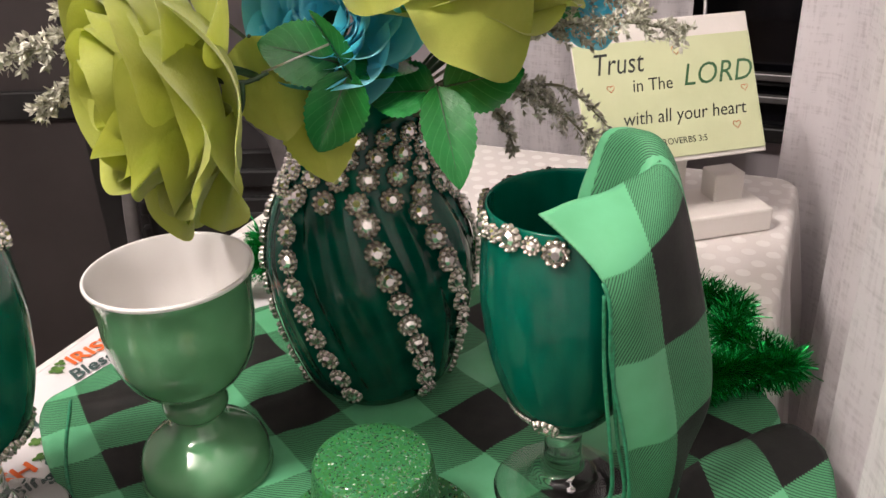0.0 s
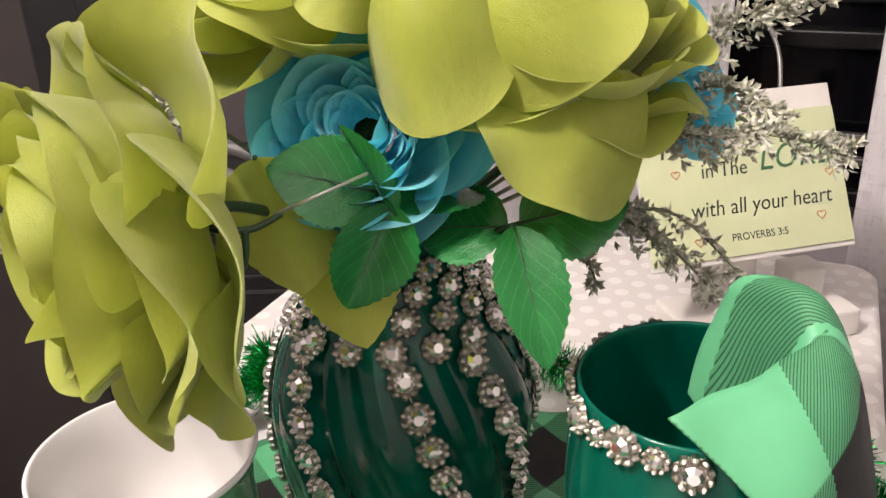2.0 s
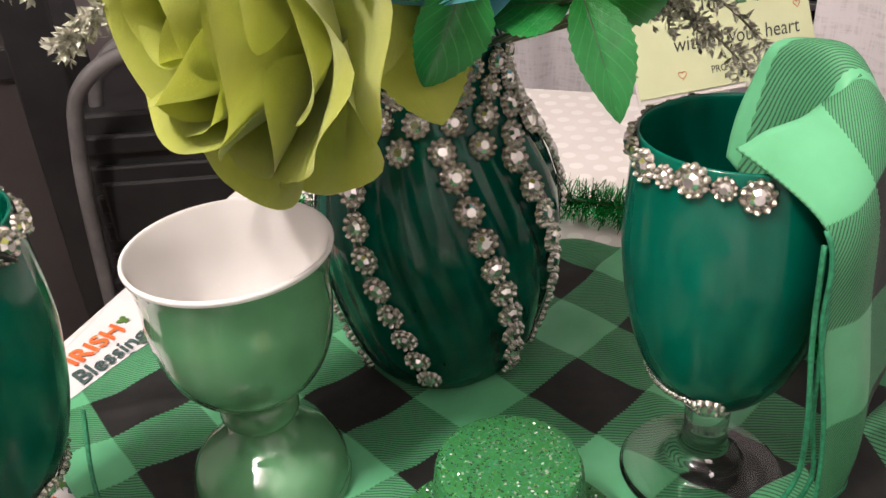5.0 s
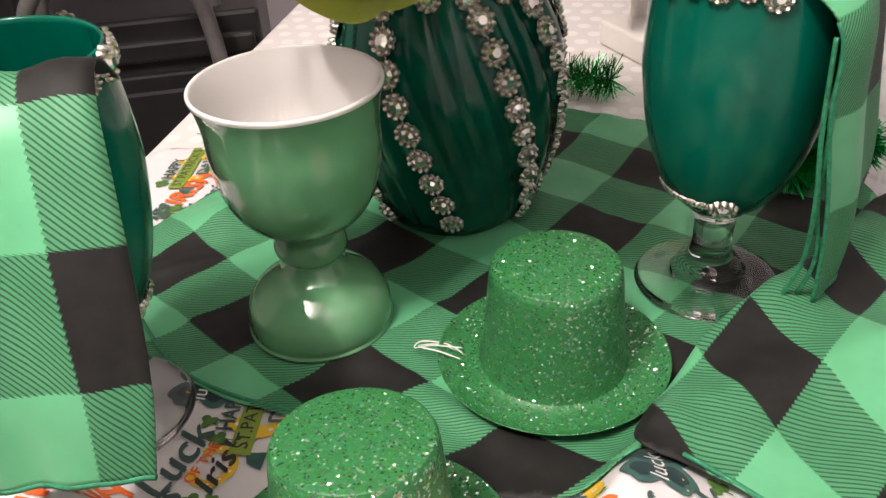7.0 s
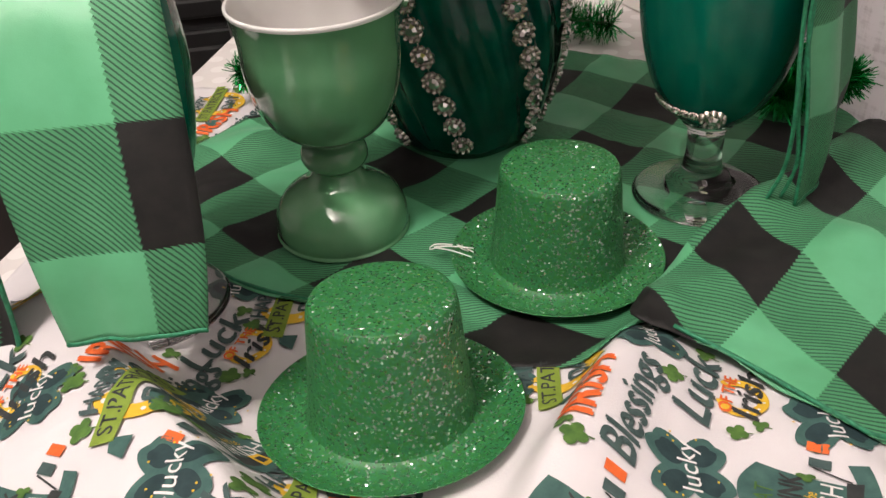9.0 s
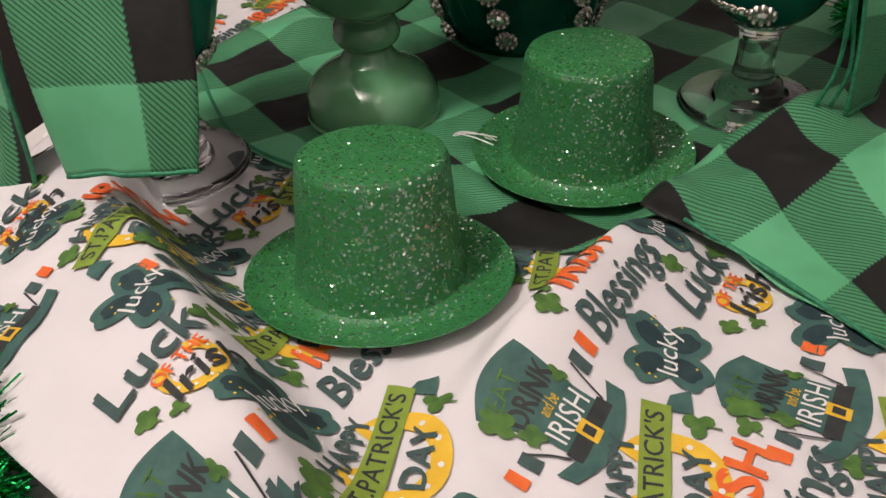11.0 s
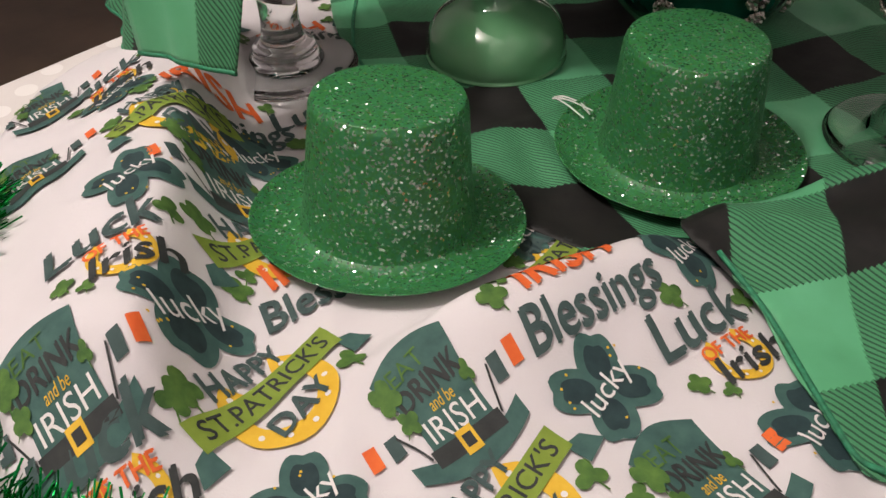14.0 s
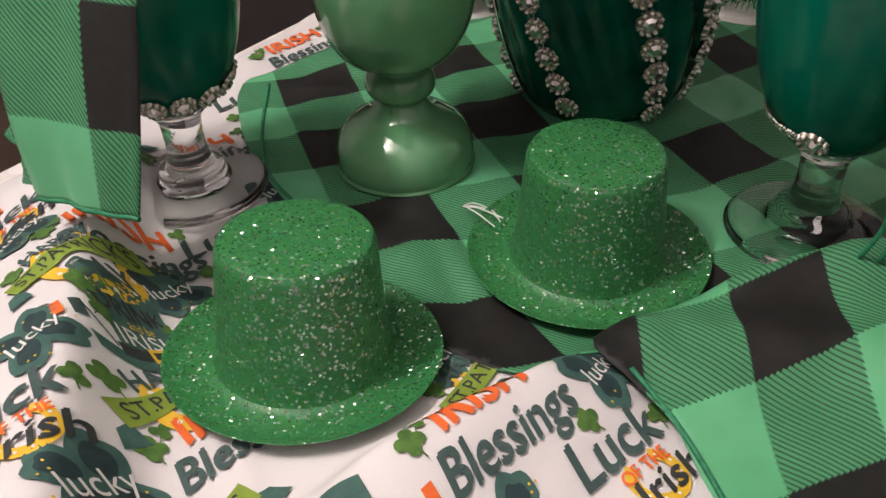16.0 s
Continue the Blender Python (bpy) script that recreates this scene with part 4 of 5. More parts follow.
def ribbon(name, path, side, mat, uvk=(0.0, 0.0, 9.0), wave=0.0, n=14, seed=1, gather=None):
    """A soft strip of cloth: along the path, with the side vectors giving its half width there."""
    rng = random.Random(seed)
    ph = [rng.uniform(0, 6.28) for _ in range(4)]
    path = smooth_path(path, 7)
    sides = smooth_path(side, 7)
    vs, fs, uv, ln = [], [], [], 0.0
    for i, p in enumerate(path):
        d = (path[min(i + 1, len(path) - 1)] - path[max(i - 1, 0)]).normalized()
        if i:
            ln += (p - path[i - 1]).length
        nrm = d.cross(sides[i]).normalized()
        for j in range(n + 1):
            t = 2 * j / n - 1
            w = wave * (math.sin(t * 5 + ph[0] + ln * 20) + 0.6 * math.sin(t * 9 + ph[1] - ln * 35))
            vs.append(p + sides[i] * t + nrm * w)
            uv.append((uvk[0] + ln * uvk[2], uvk[1] + t * sides[0].length * uvk[2]))
    for i in range(len(path) - 1):
        for j in range(n):
            a = i * (n + 1) + j
            fs.append((a, a + 1, a + n + 2, a + n + 1))
    return mesh_of(name, vs, fs, mat, uvs=uv), [vs[i * (n + 1)] for i in range(len(path))], [vs[i * (n + 1) + n] for i in range(len(path))], vs[-(n + 1):]


def napkin_part(parent, name, path, side, uvk, wave, seed, hems=(1, 1, 1)):
    me, e0, e1, e2 = ribbon(name, path, side, M_PLAID, uvk, wave, 14, seed)
    solidify(part(name, me, parent), 0.0012, 0.0)
    for on, e in zip(hems, (e0, e1, e2)):
        if on:
            part("hem", tube("hem", [Vector(v) for v in e], 0.0014, M_HEM, seg=6), parent, "dark green overlocked hem")


# napkin standing in the glass beside the vase: an upright roll inside, a flap over the front lip, a long fall down the side
nap = thing("plaid_napkin", "green and black plaid satin napkin tucked into a stem glass", "napkin", GR_NAPKIN, "plaid satin cloths")
nap.rotation_euler = (radians(-1.07), radians(2.53), 0)


def patch(name, rows, uvs, parent, steps=9, hems=()):
    """A soft cloth surface through a small net of points, with its own weave coordinates."""
    across = [smooth_path(r, steps) for r in rows]
    uva = [smooth_path([(u, v, 0) for u, v in r], steps) for r in uvs]
    cols = [smooth_path([r[i] for r in across], steps) for i in range(len(across[0]))]
    uvc = [smooth_path([r[i] for r in uva], steps) for i in range(len(uva[0]))]
    nc, nr = len(cols), len(cols[0])
    vs = [cols[i][j] for j in range(nr) for i in range(nc)]
    uv = [uvc[i][j].xy for j in range(nr) for i in range(nc)]
    vs = [v + Vector((0.7, -0.7, 0)) * 0.0012 * math.sin(190 * v.x + 60 * v.z) for v in vs]
    fs = [(j * nc + i, j * nc + i + 1, (j + 1) * nc + i + 1, (j + 1) * nc + i) for j in range(nr - 1) for i in range(nc - 1)]
    solidify(part(name, mesh_of(name, vs, fs, M_PLAID, uvs=uv), parent), 0.0012, 0.0)
    if "end" in hems:
        part("hem", tube("hem", vs[-nc:], 0.0014, M_HEM, seg=6), parent, "dark green overlocked hem")
    if "left" in hems:
        part("hem", tube("hem", [vs[j * nc] for j in range(steps, nr)], 0.0012, M_HEM, seg=6), parent, "dark green overlocked hem")


patch("side_fall", [[(-0.024, -0.039, 0.199), (0.024, -0.012, 0.206), (0.042, -0.002, 0.216)],
                    [(0.009, -0.063, 0.1725), (0.034, -0.050, 0.183), (0.056, -0.012, 0.198)],
                    [(0.0184, -0.063, 0.121), (0.049, -0.044, 0.123), (0.078, -0.010, 0.126)],
                    [(0.0316, -0.0605, 0.0655), (0.063, -0.039, 0.064), (0.087, -0.010, 0.070)],
                    [(0.038, -0.056, 0.008), (0.062, -0.040, 0.008), (0.074, -0.018, 0.008)]],
      [[(0.27 + 0.5 * i, v) for v in (0.75, 0.25, -0.25)] for i in range(5)], nap, 9, ("end", "left"))
patch("upright_fold", [[(0.005, 0.030, 0.165), (0.020, 0.008, 0.150), (0.030, -0.012, 0.160)],
                       [(0.010, 0.036, 0.196), (0.027, 0.014, 0.200), (0.032, -0.010, 0.198)],
                       [(0.022, 0.032, 0.221), (0.035, 0.014, 0.224), (0.040, -0.004, 0.214)],
                       [(0.046, 0.024, 0.214), (0.054, 0.008, 0.211), (0.056, -0.008, 0.200)],
                       [(0.062, 0.014, 0.150), (0.072, 0.004, 0.140), (0.079, -0.008, 0.128)]],
      [[(0.32 + 0.5 * i, v) for v in (-0.34, 0.0, 0.34)] for i in (0, 0.3, 0.55, 0.75, 1.1)], nap)
for k, sway in enumerate((0.0, 0.0045)):
    part("hem", tube("hem", smooth_path([(0.010 + sway, -0.0615, 0.165), (0.014 + sway, -0.062, 0.120), (0.021 + sway, -0.062 + sway, 0.075), (0.026 + 1.6 * sway, -0.057, 0.038), (0.022 + 2 * sway, -0.052, 0.012)], 8),
         0.0013, M_HEM, seg=6), nap, "dark green overlocked hem")

# napkin hanging over the lip of the other glass, down to the cloth
nap2 = thing("plaid_napkin", "green and black plaid satin napkin hanging over a stem glass", "napkin", GD_NAPKIN, "plaid satin cloths")
napkin_part(nap2, "front_fall", [(0.010, -0.006, 0.190), (0.010, -0.034, 0.2105), (0.011, -0.056, 0.203), (0.013, -0.073, 0.178), (0.015, -0.090, 0.140), (0.017, -0.104, 0.100), (0.016, -0.111, 0.064)],
            [(0.042, -0.002, 0.0), (0.042, -0.002, 0.0), (0.042, -0.003, 0.0), (0.042, -0.004, 0.0), (0.041, -0.005, 0.001), (0.037, -0.006, 0.002), (0.032, -0.007, 0.003)], (0.7375, -0.371, 9.0), 0.0014, 11, (0, 0, 1))
napkin_part(nap2, "side_fall", [(-0.024, -0.010, 0.180), (-0.046, -0.018, 0.203), (-0.060, -0.022, 0.180), (-0.068, -0.026, 0.110), (-0.080, -0.030, 0.050), (-0.095, -0.030, 0.022)],
            [(0.004, -0.024, 0.0), (0.006, -0.028, 0.0), (0.014, -0.030, 0.0), (0.018, -0.030, 0.0), (0.024, -0.032, 0.0), (0.034, -0.034, 0.0)], (0.3, 0.6, 8.4), 0.003, 13, (0, 1, 1))


# ---------------------------------------------------------------- tinsel


def build_tinsel(path, radius, count, seed, label):
    rng = random.Random(seed)
    g = thing("tinsel_garland", label, "garland", path[0], "tinsel garlands")
    org = Vector(path[0])
    line = smooth_path([Vector(p) - org - Vector((0, 0, 0.006)) for p in path], 12)
    part("cord", tube("cord", line, 0.0015, M_STEM, seg=6), g)
    vs, fs = [], []
    for _ in range(count):
        i = rng.randrange(len(line) - 1)
        p = line[i].lerp(line[i + 1], rng.random())
        ax = (line[i + 1] - line[i]).normalized()
        d = Vector((rng.gauss(0, 1), rng.gauss(0, 1), rng.gauss(0, 1)))
        d = (d - ax * d.dot(ax) * rng.uniform(0.3, 1.0)).normalized()
        side = d.cross(Vector((rng.gauss(0, 1), rng.gauss(0, 1), rng.gauss(0, 1)))).normalized()
        L, w = radius * rng.uniform(0.75, 1.12), rng.uniform(0.0003, 0.00055)
        bend = Vector((rng.uniform(-1, 1), rng.uniform(-1, 1), rng.uniform(-1.0, 0.4))) * 0.25 * L
        base = len(vs)
        for s in (0.0, 0.5, 1.0):
            c = p + d * (L * s) + bend * (s * s)
            if c.z + org.z < -0.004:
                c.z = -0.004 - org.z + rng.uniform(0, 0.002)
            tw = side if s < 0.7 else (side + d.cross(side) * rng.uniform(-0.9, 0.9)).normalized()
            vs += [c - tw * w, c + tw * w]
        fs += [(base, base + 1, base + 3, base + 2), (base + 2, base + 3, base + 5, base + 4)]
    t = part("foil_fringe", mesh_of("foil_fringe", vs, fs, M_TINSEL, smooth=False), g, "shiny green foil strips")
    tagged(t, kind="stuff")


build_tinsel([(0.2103, 0.6934, 0.0166), (0.2504, 0.6481, 0.0157), (0.2304, 0.5980, 0.0215), (0.2673, 0.5627, 0.0165), (0.2201, 0.5528, 0.0188), (0.1899, 0.5378, 0.0184)], 0.019, 6200, 21, "shiny green tinsel garland coiled beside the glass")
build_tinsel([(-0.1808, 0.7647, 0.0345), (-0.1676, 0.7296, 0.0406), (-0.1608, 0.7064, 0.0367), (-0.1258, 0.7294, 0.0308), (-0.0455, 0.7593, 0.0247), (0.0648, 0.7590, 0.0198), (0.1250, 0.7287, 0.0177)], 0.021, 4600, 22, "shiny green tinsel garland behind the vase")
build_tinsel([(-0.2264, 0.6843, 0.0320), (-0.2013, 0.6943, 0.0307), (-0.1810, 0.7295, 0.0332)], 0.016, 1300, 25, "short end of green tinsel garland on the white cloth")
build_tinsel([(-0.3340, 0.2100, 0.0260), (-0.3110, 0.1830, 0.0280), (-0.2960, 0.1380, 0.0240), (-0.2540, 0.0930, 0.0240), (-0.1960, 0.0760, 0.0220), (-0.1410, 0.0820, 0.0220), (-0.0940, 0.0620, 0.0220)], 0.024, 7600, 23, "shiny green tinsel garland along the front of the cloth")


# ---------------------------------------------------------------- flowers


def petal_mesh(name, w, h, cup, bulge, curl, mat, seed, ruffle=0.04, nx=16, ny=16):
    """A broad round petal rising along z from its base, hollow towards +y, its rim rolling back towards -y."""
    rng = random.Random(seed)
    ph = [rng.uniform(0, 6.28) for _ in range(5)]
    lean = rng.uniform(-0.10, 0.10)
    vs, fs, uv = [], [], []
    for j in range(ny + 1):
        t = math.sin(0.5 * math.pi * j / ny)
        half = 0.26 + 0.74 * math.sin(0.5 * math.pi * min(1.0, t / 0.58))
        half *= max(0.0, 1 - max(0.0, (t - 0.52) / 0.48) ** 2.4) ** 0.5
        for i in range(nx + 1):
            s = half * (2 * i / nx - 1)
            edge = abs(2 * i / nx - 1)
            x = 0.5 * w * s + lean * h * t * t
            y = cup * w * s * s * math.sin(math.pi * min(1.0, 0.18 + 0.72 * t))
            y -= bulge * h * math.sin(math.pi * t ** 0.85)
            y -= curl * h * max(0.0, t - 0.55) ** 2 * 3.2
            y -= 0.5 * curl * w * max(0.0, edge - 0.72) ** 2 * math.sin(math.pi * min(1.0, t)) * 2.0
            z = h * t - 0.9 * curl * h * max(0.0, t - 0.72) ** 2
            wavy = max(t, 0.8 * edge) ** 2
            y += ruffle * w * wavy * (math.sin(3.1 * s + ph[0]) + 0.5 * math.sin(5.5 * s + 2.5 * t + ph[1]))
            z += 0.35 * ruffle * w * t * math.sin(3.0 * s + ph[2])
            y += 0.010 * w * math.sin(7.0 * t + 4.0 * s + ph[3])
            vs.append((x, y, z))
            uv.append((i / nx, t))
    for j in range(ny):
        for i in range(nx):
            a = j * (nx + 1) + i
            fs.append((a, a + 1, a + nx + 2, a + nx + 1))
    return mesh_of(name, vs, fs, mat, uvs=uv)


def petal_set(mat, tag, k):
    # width, height, cup, bulge, rolled rim, ruffle
    sizes = [(0.032, 0.030, 0.60, 0.16, 0.05, 0.02), (0.050, 0.042, 0.45, 0.22, 0.08, 0.022), (0.066, 0.052, 0.38, 0.25, 0.18, 0.022),
             (0.086, 0.060, 0.32, 0.24, 0.22, 0.034), (0.098, 0.066, 0.26, 0.17, 0.24, 0.044)]
    out = []
    for i, (w, h, cup, bulge, curl, ruf) in enumerate(sizes):
        out.append([petal_mesh("petal", w * k, h * k, cup, bulge, curl, mat, 10 * i + v, ruf * (0.8 + 0.4 * v)) for v in range(3)])
    return out


ROSE_PETALS, BLUE_PETALS = petal_set(M_ROSE, "rose", 1.0), petal_set(M_BLUE, "blue", 0.72)


def build_flower(name, label, at, axis, petals, layers, size, seed, stem_to):
    """Rings of petals about an axis; each ring: which petal, how many, opening in degrees, radius of the ring, height."""
    rng = random.Random(seed)
    loose = 9 if name == "silk_rose" else 17
    f = thing(name, label, "flower", at, "silk flowers in the vase")
    base = frame_matrix((0, 0, 0), (1, 0.2, 0.1), axis)
    for kind, count, opening, ring, rise in layers:
        off = rng.uniform(0, 360)
        for k in range(count):
            a = off + 360 * k / count + rng.uniform(-loose, loose)
            m = base @ pose(0, 0, rise * size, 0, 0, a) @ pose(0, -ring * size, 0) @ pose(0, 0, 0, opening + rng.uniform(-loose, loose), rng.uniform(-loose, loose), 0)
            s = size * rng.uniform(0.92, 1.08)
            part("petal", petals[kind][k % 3], f, m=m @ Matrix.Diagonal((s, s, s, 1)))
    end = Vector(stem_to) - Vector(at)
    z = Vector(axis).normalized()
    part("stem", tube("stem", smooth_path([(0, 0, 0), -z * 0.02, end * 0.6 - z * 0.012, end], 8), 0.0022, M_STEM), f)
    part("calyx", lathe("calyx", [(0.0, -0.006), (0.005, -0.005), (0.008, 0.0), (0.010, 0.006)], M_STEM, 16), f, m=base)
    return f


ROSE = [(0, 4, 4, 0.004, 0.018), (1, 5, 8, 0.008, 0.012), (2, 5, 14, 0.011, 0.007), (3, 5, 24, 0.013, 0.004)]
FULL_ROSE = [(1, 4, 6, 0.008, 0.020), (2, 4, 12, 0.013, 0.015), (2, 5, 20, 0.017, 0.011), (3, 5, 30, 0.020, 0.008), (3, 5, 42, 0.021, 0.005), (4, 5, 56, 0.020, 0.002), (4, 6, 72, 0.018, -0.001)]
TALL_ROSE = ROSE + [(3, 5, 36, 0.014, 0.001), (3, 6, 56, 0.014, -0.001), (3, 4, 78, 0.012, -0.003)]
OPEN_ROSE = ROSE + [(3, 5, 34, 0.014, 0.001), (3, 6, 54, 0.014, -0.002), (3, 5, 84, 0.012, -0.004)]
PEONY = [(0, 6, 10, 0.007, 0.008), (0, 7, 34, 0.012, 0.006), (1, 6, 26, 0.015, 0.002), (2, 5, 38, 0.014, 0.0), (3, 5, 48, 0.013, -0.001), (3, 5, 70, 0.012, -0.002)]
MOUTH = VASE + Vector((0, 0, 0.20))
rose_side = build_flower("silk_rose", "large chartreuse silk rose drooping over the vase's side", (-0.108, 0.442, 0.278), (-0.80, -0.58, 0.02), ROSE_PETALS, FULL_ROSE, 0.98, 38, MOUTH)
rose_top = build_flower("silk_rose", "large chartreuse silk rose standing open at the top of the bouquet", (-0.0827, 0.5290, 0.3343), (-0.20, -0.10, 1.0), ROSE_PETALS, TALL_ROSE, 0.90, 32, MOUTH)
rose_wide = build_flower("silk_rose", "large chartreuse silk rose with wide drooping petals", (0.0328, 0.5143, 0.3093), (0.12, -0.12, 1.0), ROSE_PETALS, OPEN_ROSE, 0.88, 36, MOUTH)


def hanging_petal(flower, base, tip, outward, kind, broad, v):
    """A big outer petal that hangs from a flower, its back turned outward."""
    b, z = Vector(base), Vector(tip) - Vector(base)
    ln = z.length
    z.normalize()
    y = -Vector(outward)
    y = (y - z * y.dot(z)).normalized()
    m = Matrix((y.cross(z), y, z)).transposed().to_4x4()
    k = ln / (0.060 if kind == 3 else 0.068)
    part("petal", ROSE_PETALS[kind][v], flower, m=Matrix.Translation(b - flower.location) @ m @ Matrix.Diagonal((k * broad, k, k, 1)))


hanging_petal(rose_wide, (-0.0242, 0.4693, 0.3660), (-0.0118, 0.4500, 0.3044), (-0.2, -1.0, 0.15), 3, 0.60, 0)
hanging_petal(rose_wide, (-0.0003, 0.4771, 0.3587), (0.0484, 0.4543, 0.3238), (0.2, -0.9, 0.4), 3, 0.70, 1)
hanging_petal(rose_wide, (0.0573, 0.4884, 0.3198), (0.0044, 0.4496, 0.2846), (0.1, -0.7, 0.6), 4, 0.72, 2)
hanging_petal(rose_top, (-0.0419, 0.5045, 0.3711), (-0.1025, 0.4730, 0.3452), (-0.2, -0.8, 0.5), 3, 0.55, 2)
hanging_petal(rose_top, (-0.0328, 0.4915, 0.3730), (-0.0644, 0.4649, 0.3427), (-0.1, -0.9, 0.4), 3, 0.5, 1)
build_flower("silk_peony", "turquoise silk peony between the roses", (-0.0465, 0.4980, 0.2910), (-0.05, -0.86, 0.46), BLUE_PETALS, PEONY, 0.92, 34, MOUTH)
build_flower("silk_peony", "turquoise silk peony at the edge of the bouquet", (0.0788, 0.5683, 0.3003), (0.70, -0.40, 0.5), BLUE_PETALS, PEONY, 0.95, 35, MOUTH)


def leaf_mesh(w, h, fold, droop, seed):
    """A toothed oval leaf along +y, folded along its midrib."""
    rng = random.Random(seed)
    nx, ny = 8, 26
    vs, fs, uv = [], [], []
    ph = rng.uniform(0, 6)
    for j in range(ny + 1):
        t = j / ny
        half = 0.5 * w * (math.sin(math.pi * t ** 0.80)) ** 0.75
        tooth = 1.0 + 0.07 * (j % 2) * (1 if 0.05 < t < 0.97 else 0)
        for i in range(nx + 1):
            s = 2 * i / nx - 1
            x = half * s * (tooth if abs(s) > 0.9 else 1)
            z = fold * abs(x) - droop * h * t * t + 0.02 * w * math.sin(6 * t + ph) * s
            vs.append((x, h * t, z))
            uv.append((i / nx, t))
    for j in range(ny):
        for i in range(nx):
            a = j * (nx + 1) + i
            fs.append((a, a + 1, a + nx + 2, a + nx + 1))
    return mesh_of("blade", vs, fs, M_LEAF, uvs=uv)


def build_leaf(base, tip, up, w, seed, fold=0.25, droop=0.12, label="green silk leaf with toothed edges in the bouquet", mat=None):
    b, t = Vector(base), Vector(tip)
    h = (t - b).length
    f = thing("silk_leaf", label, "leaf", base, "silk leaves in the vase")
    y = (t - b).normalized()
    z = Vector(up)
    z = (z - y * z.dot(y)).normalized()
    m = Matrix((y.cross(z), y, z)).transposed().to_4x4()
    me = leaf_mesh(w, h, fold, droop, seed)
    if mat:
        me.materials.clear()
        me.materials.append(mat)
    part("blade", me, f, m=m)
    if not mat:
        mid = [m.to_3x3() @ Vector((0, h * s, -droop * h * s * s - 0.0004)) for s in (0.0, 0.25, 0.5, 0.75, 0.95)]
        part("midrib", tube("midrib", mid, 0.0009, M_STEM, 0.0004, seg=6), f)
    end = MOUTH - b
    part("stalk", tube("stalk", smooth_path([(0, 0, 0), end * 0.5 + Vector((0, 0.0, -0.004)), end], 6), 0.0011, M_STEM, seg=6), f)


FACE = (0.05, -0.9, 0.45)
build_leaf((-0.0420, 0.4680, 0.2770), (-0.0830, 0.4600, 0.2915), (-0.1, -0.80, 0.55), 0.036, 41, 0.12, 0.05, "dark green silk leaf with toothed edges beside a wire")
build_leaf((-0.0360, 0.4660, 0.2740), (-0.0570, 0.4620, 0.2270), (0.35, -0.85, 0.35), 0.034, 42, 0.50, 0.05, "folded glossy green silk leaf hanging over the vase")
build_leaf((-0.0345, 0.4650, 0.2680), (-0.0520, 0.4600, 0.3080), (0.95, -0.3, 0.2), 0.016, 49, 0.5, 0.05)
build_leaf((0.0103, 0.4722, 0.2588), (-0.0310, 0.4843, 0.2564), (0.1, -0.65, 0.7), 0.036, 43, 0.15, 0.1)
build_leaf((0.0116, 0.4603, 0.2650), (0.0246, 0.4263, 0.2198), (0.15, -0.5, 0.75), 0.029, 44, 0.30, 0.10, "pale green silk leaf hanging over the vase's shoulder")
build_leaf((0.0144, 0.4723, 0.2606), (0.0601, 0.4794, 0.2686), (0.0, -0.8, 0.6), 0.040, 45, 0.12, 0.05)
build_leaf((0.0471, 0.5234, 0.3146), (0.0991, 0.5278, 0.2840), (0.4, -0.6, 0.6), 0.034, 46, 0.2, 0.1)
build_leaf((-0.0051, 0.4976, 0.2711), (-0.0353, 0.4675, 0.2730), (0.1, -0.3, 0.9), 0.04, 47, 0.2, 0.1)
build_leaf((-0.0638, 0.4775, 0.2640), (-0.0501, 0.4564, 0.2115), (0.0, -0.9, 0.3), 0.044, 48, -0.30, 0.08, "chartreuse silk petal hanging down over the vase", M_ROSE)
build_leaf((-0.0887, 0.4660, 0.2935), (-0.0752, 0.4588, 0.2347), (-0.2, -0.9, 0.3), 0.054, 50, -0.25, 0.08, "chartreuse silk petal hanging down over the vase", M_ROSE)


def build_pick():
    g = thing("stem_pick", "dark plastic stem fork on a pale wire", "stem", (-0.0884, 0.4276, 0.2801), "silk leaves in the vase")
    part("wire", tube("wire", [Vector((0.012, 0.008, 0.001)), Vector((0.046, 0.020, 0.012))], 0.0007, M_WIRE, seg=6), g, "pale bare wire")
    part("fork", tube("fork", smooth_path([(0.015, 0.009, 0.001), (0.004, 0.002, -0.002), (-0.012, -0.002, 0.001)]), 0.0011, M_STEM, 0.0016, seg=8), g)
    part("fork", tube("fork", smooth_path([(0.003, 0.001, -0.002), (0.002, -0.001, -0.014), (-0.006, -0.002, -0.028)]), 0.0015, M_STEM, 0.0007, seg=8), g)


build_pick()


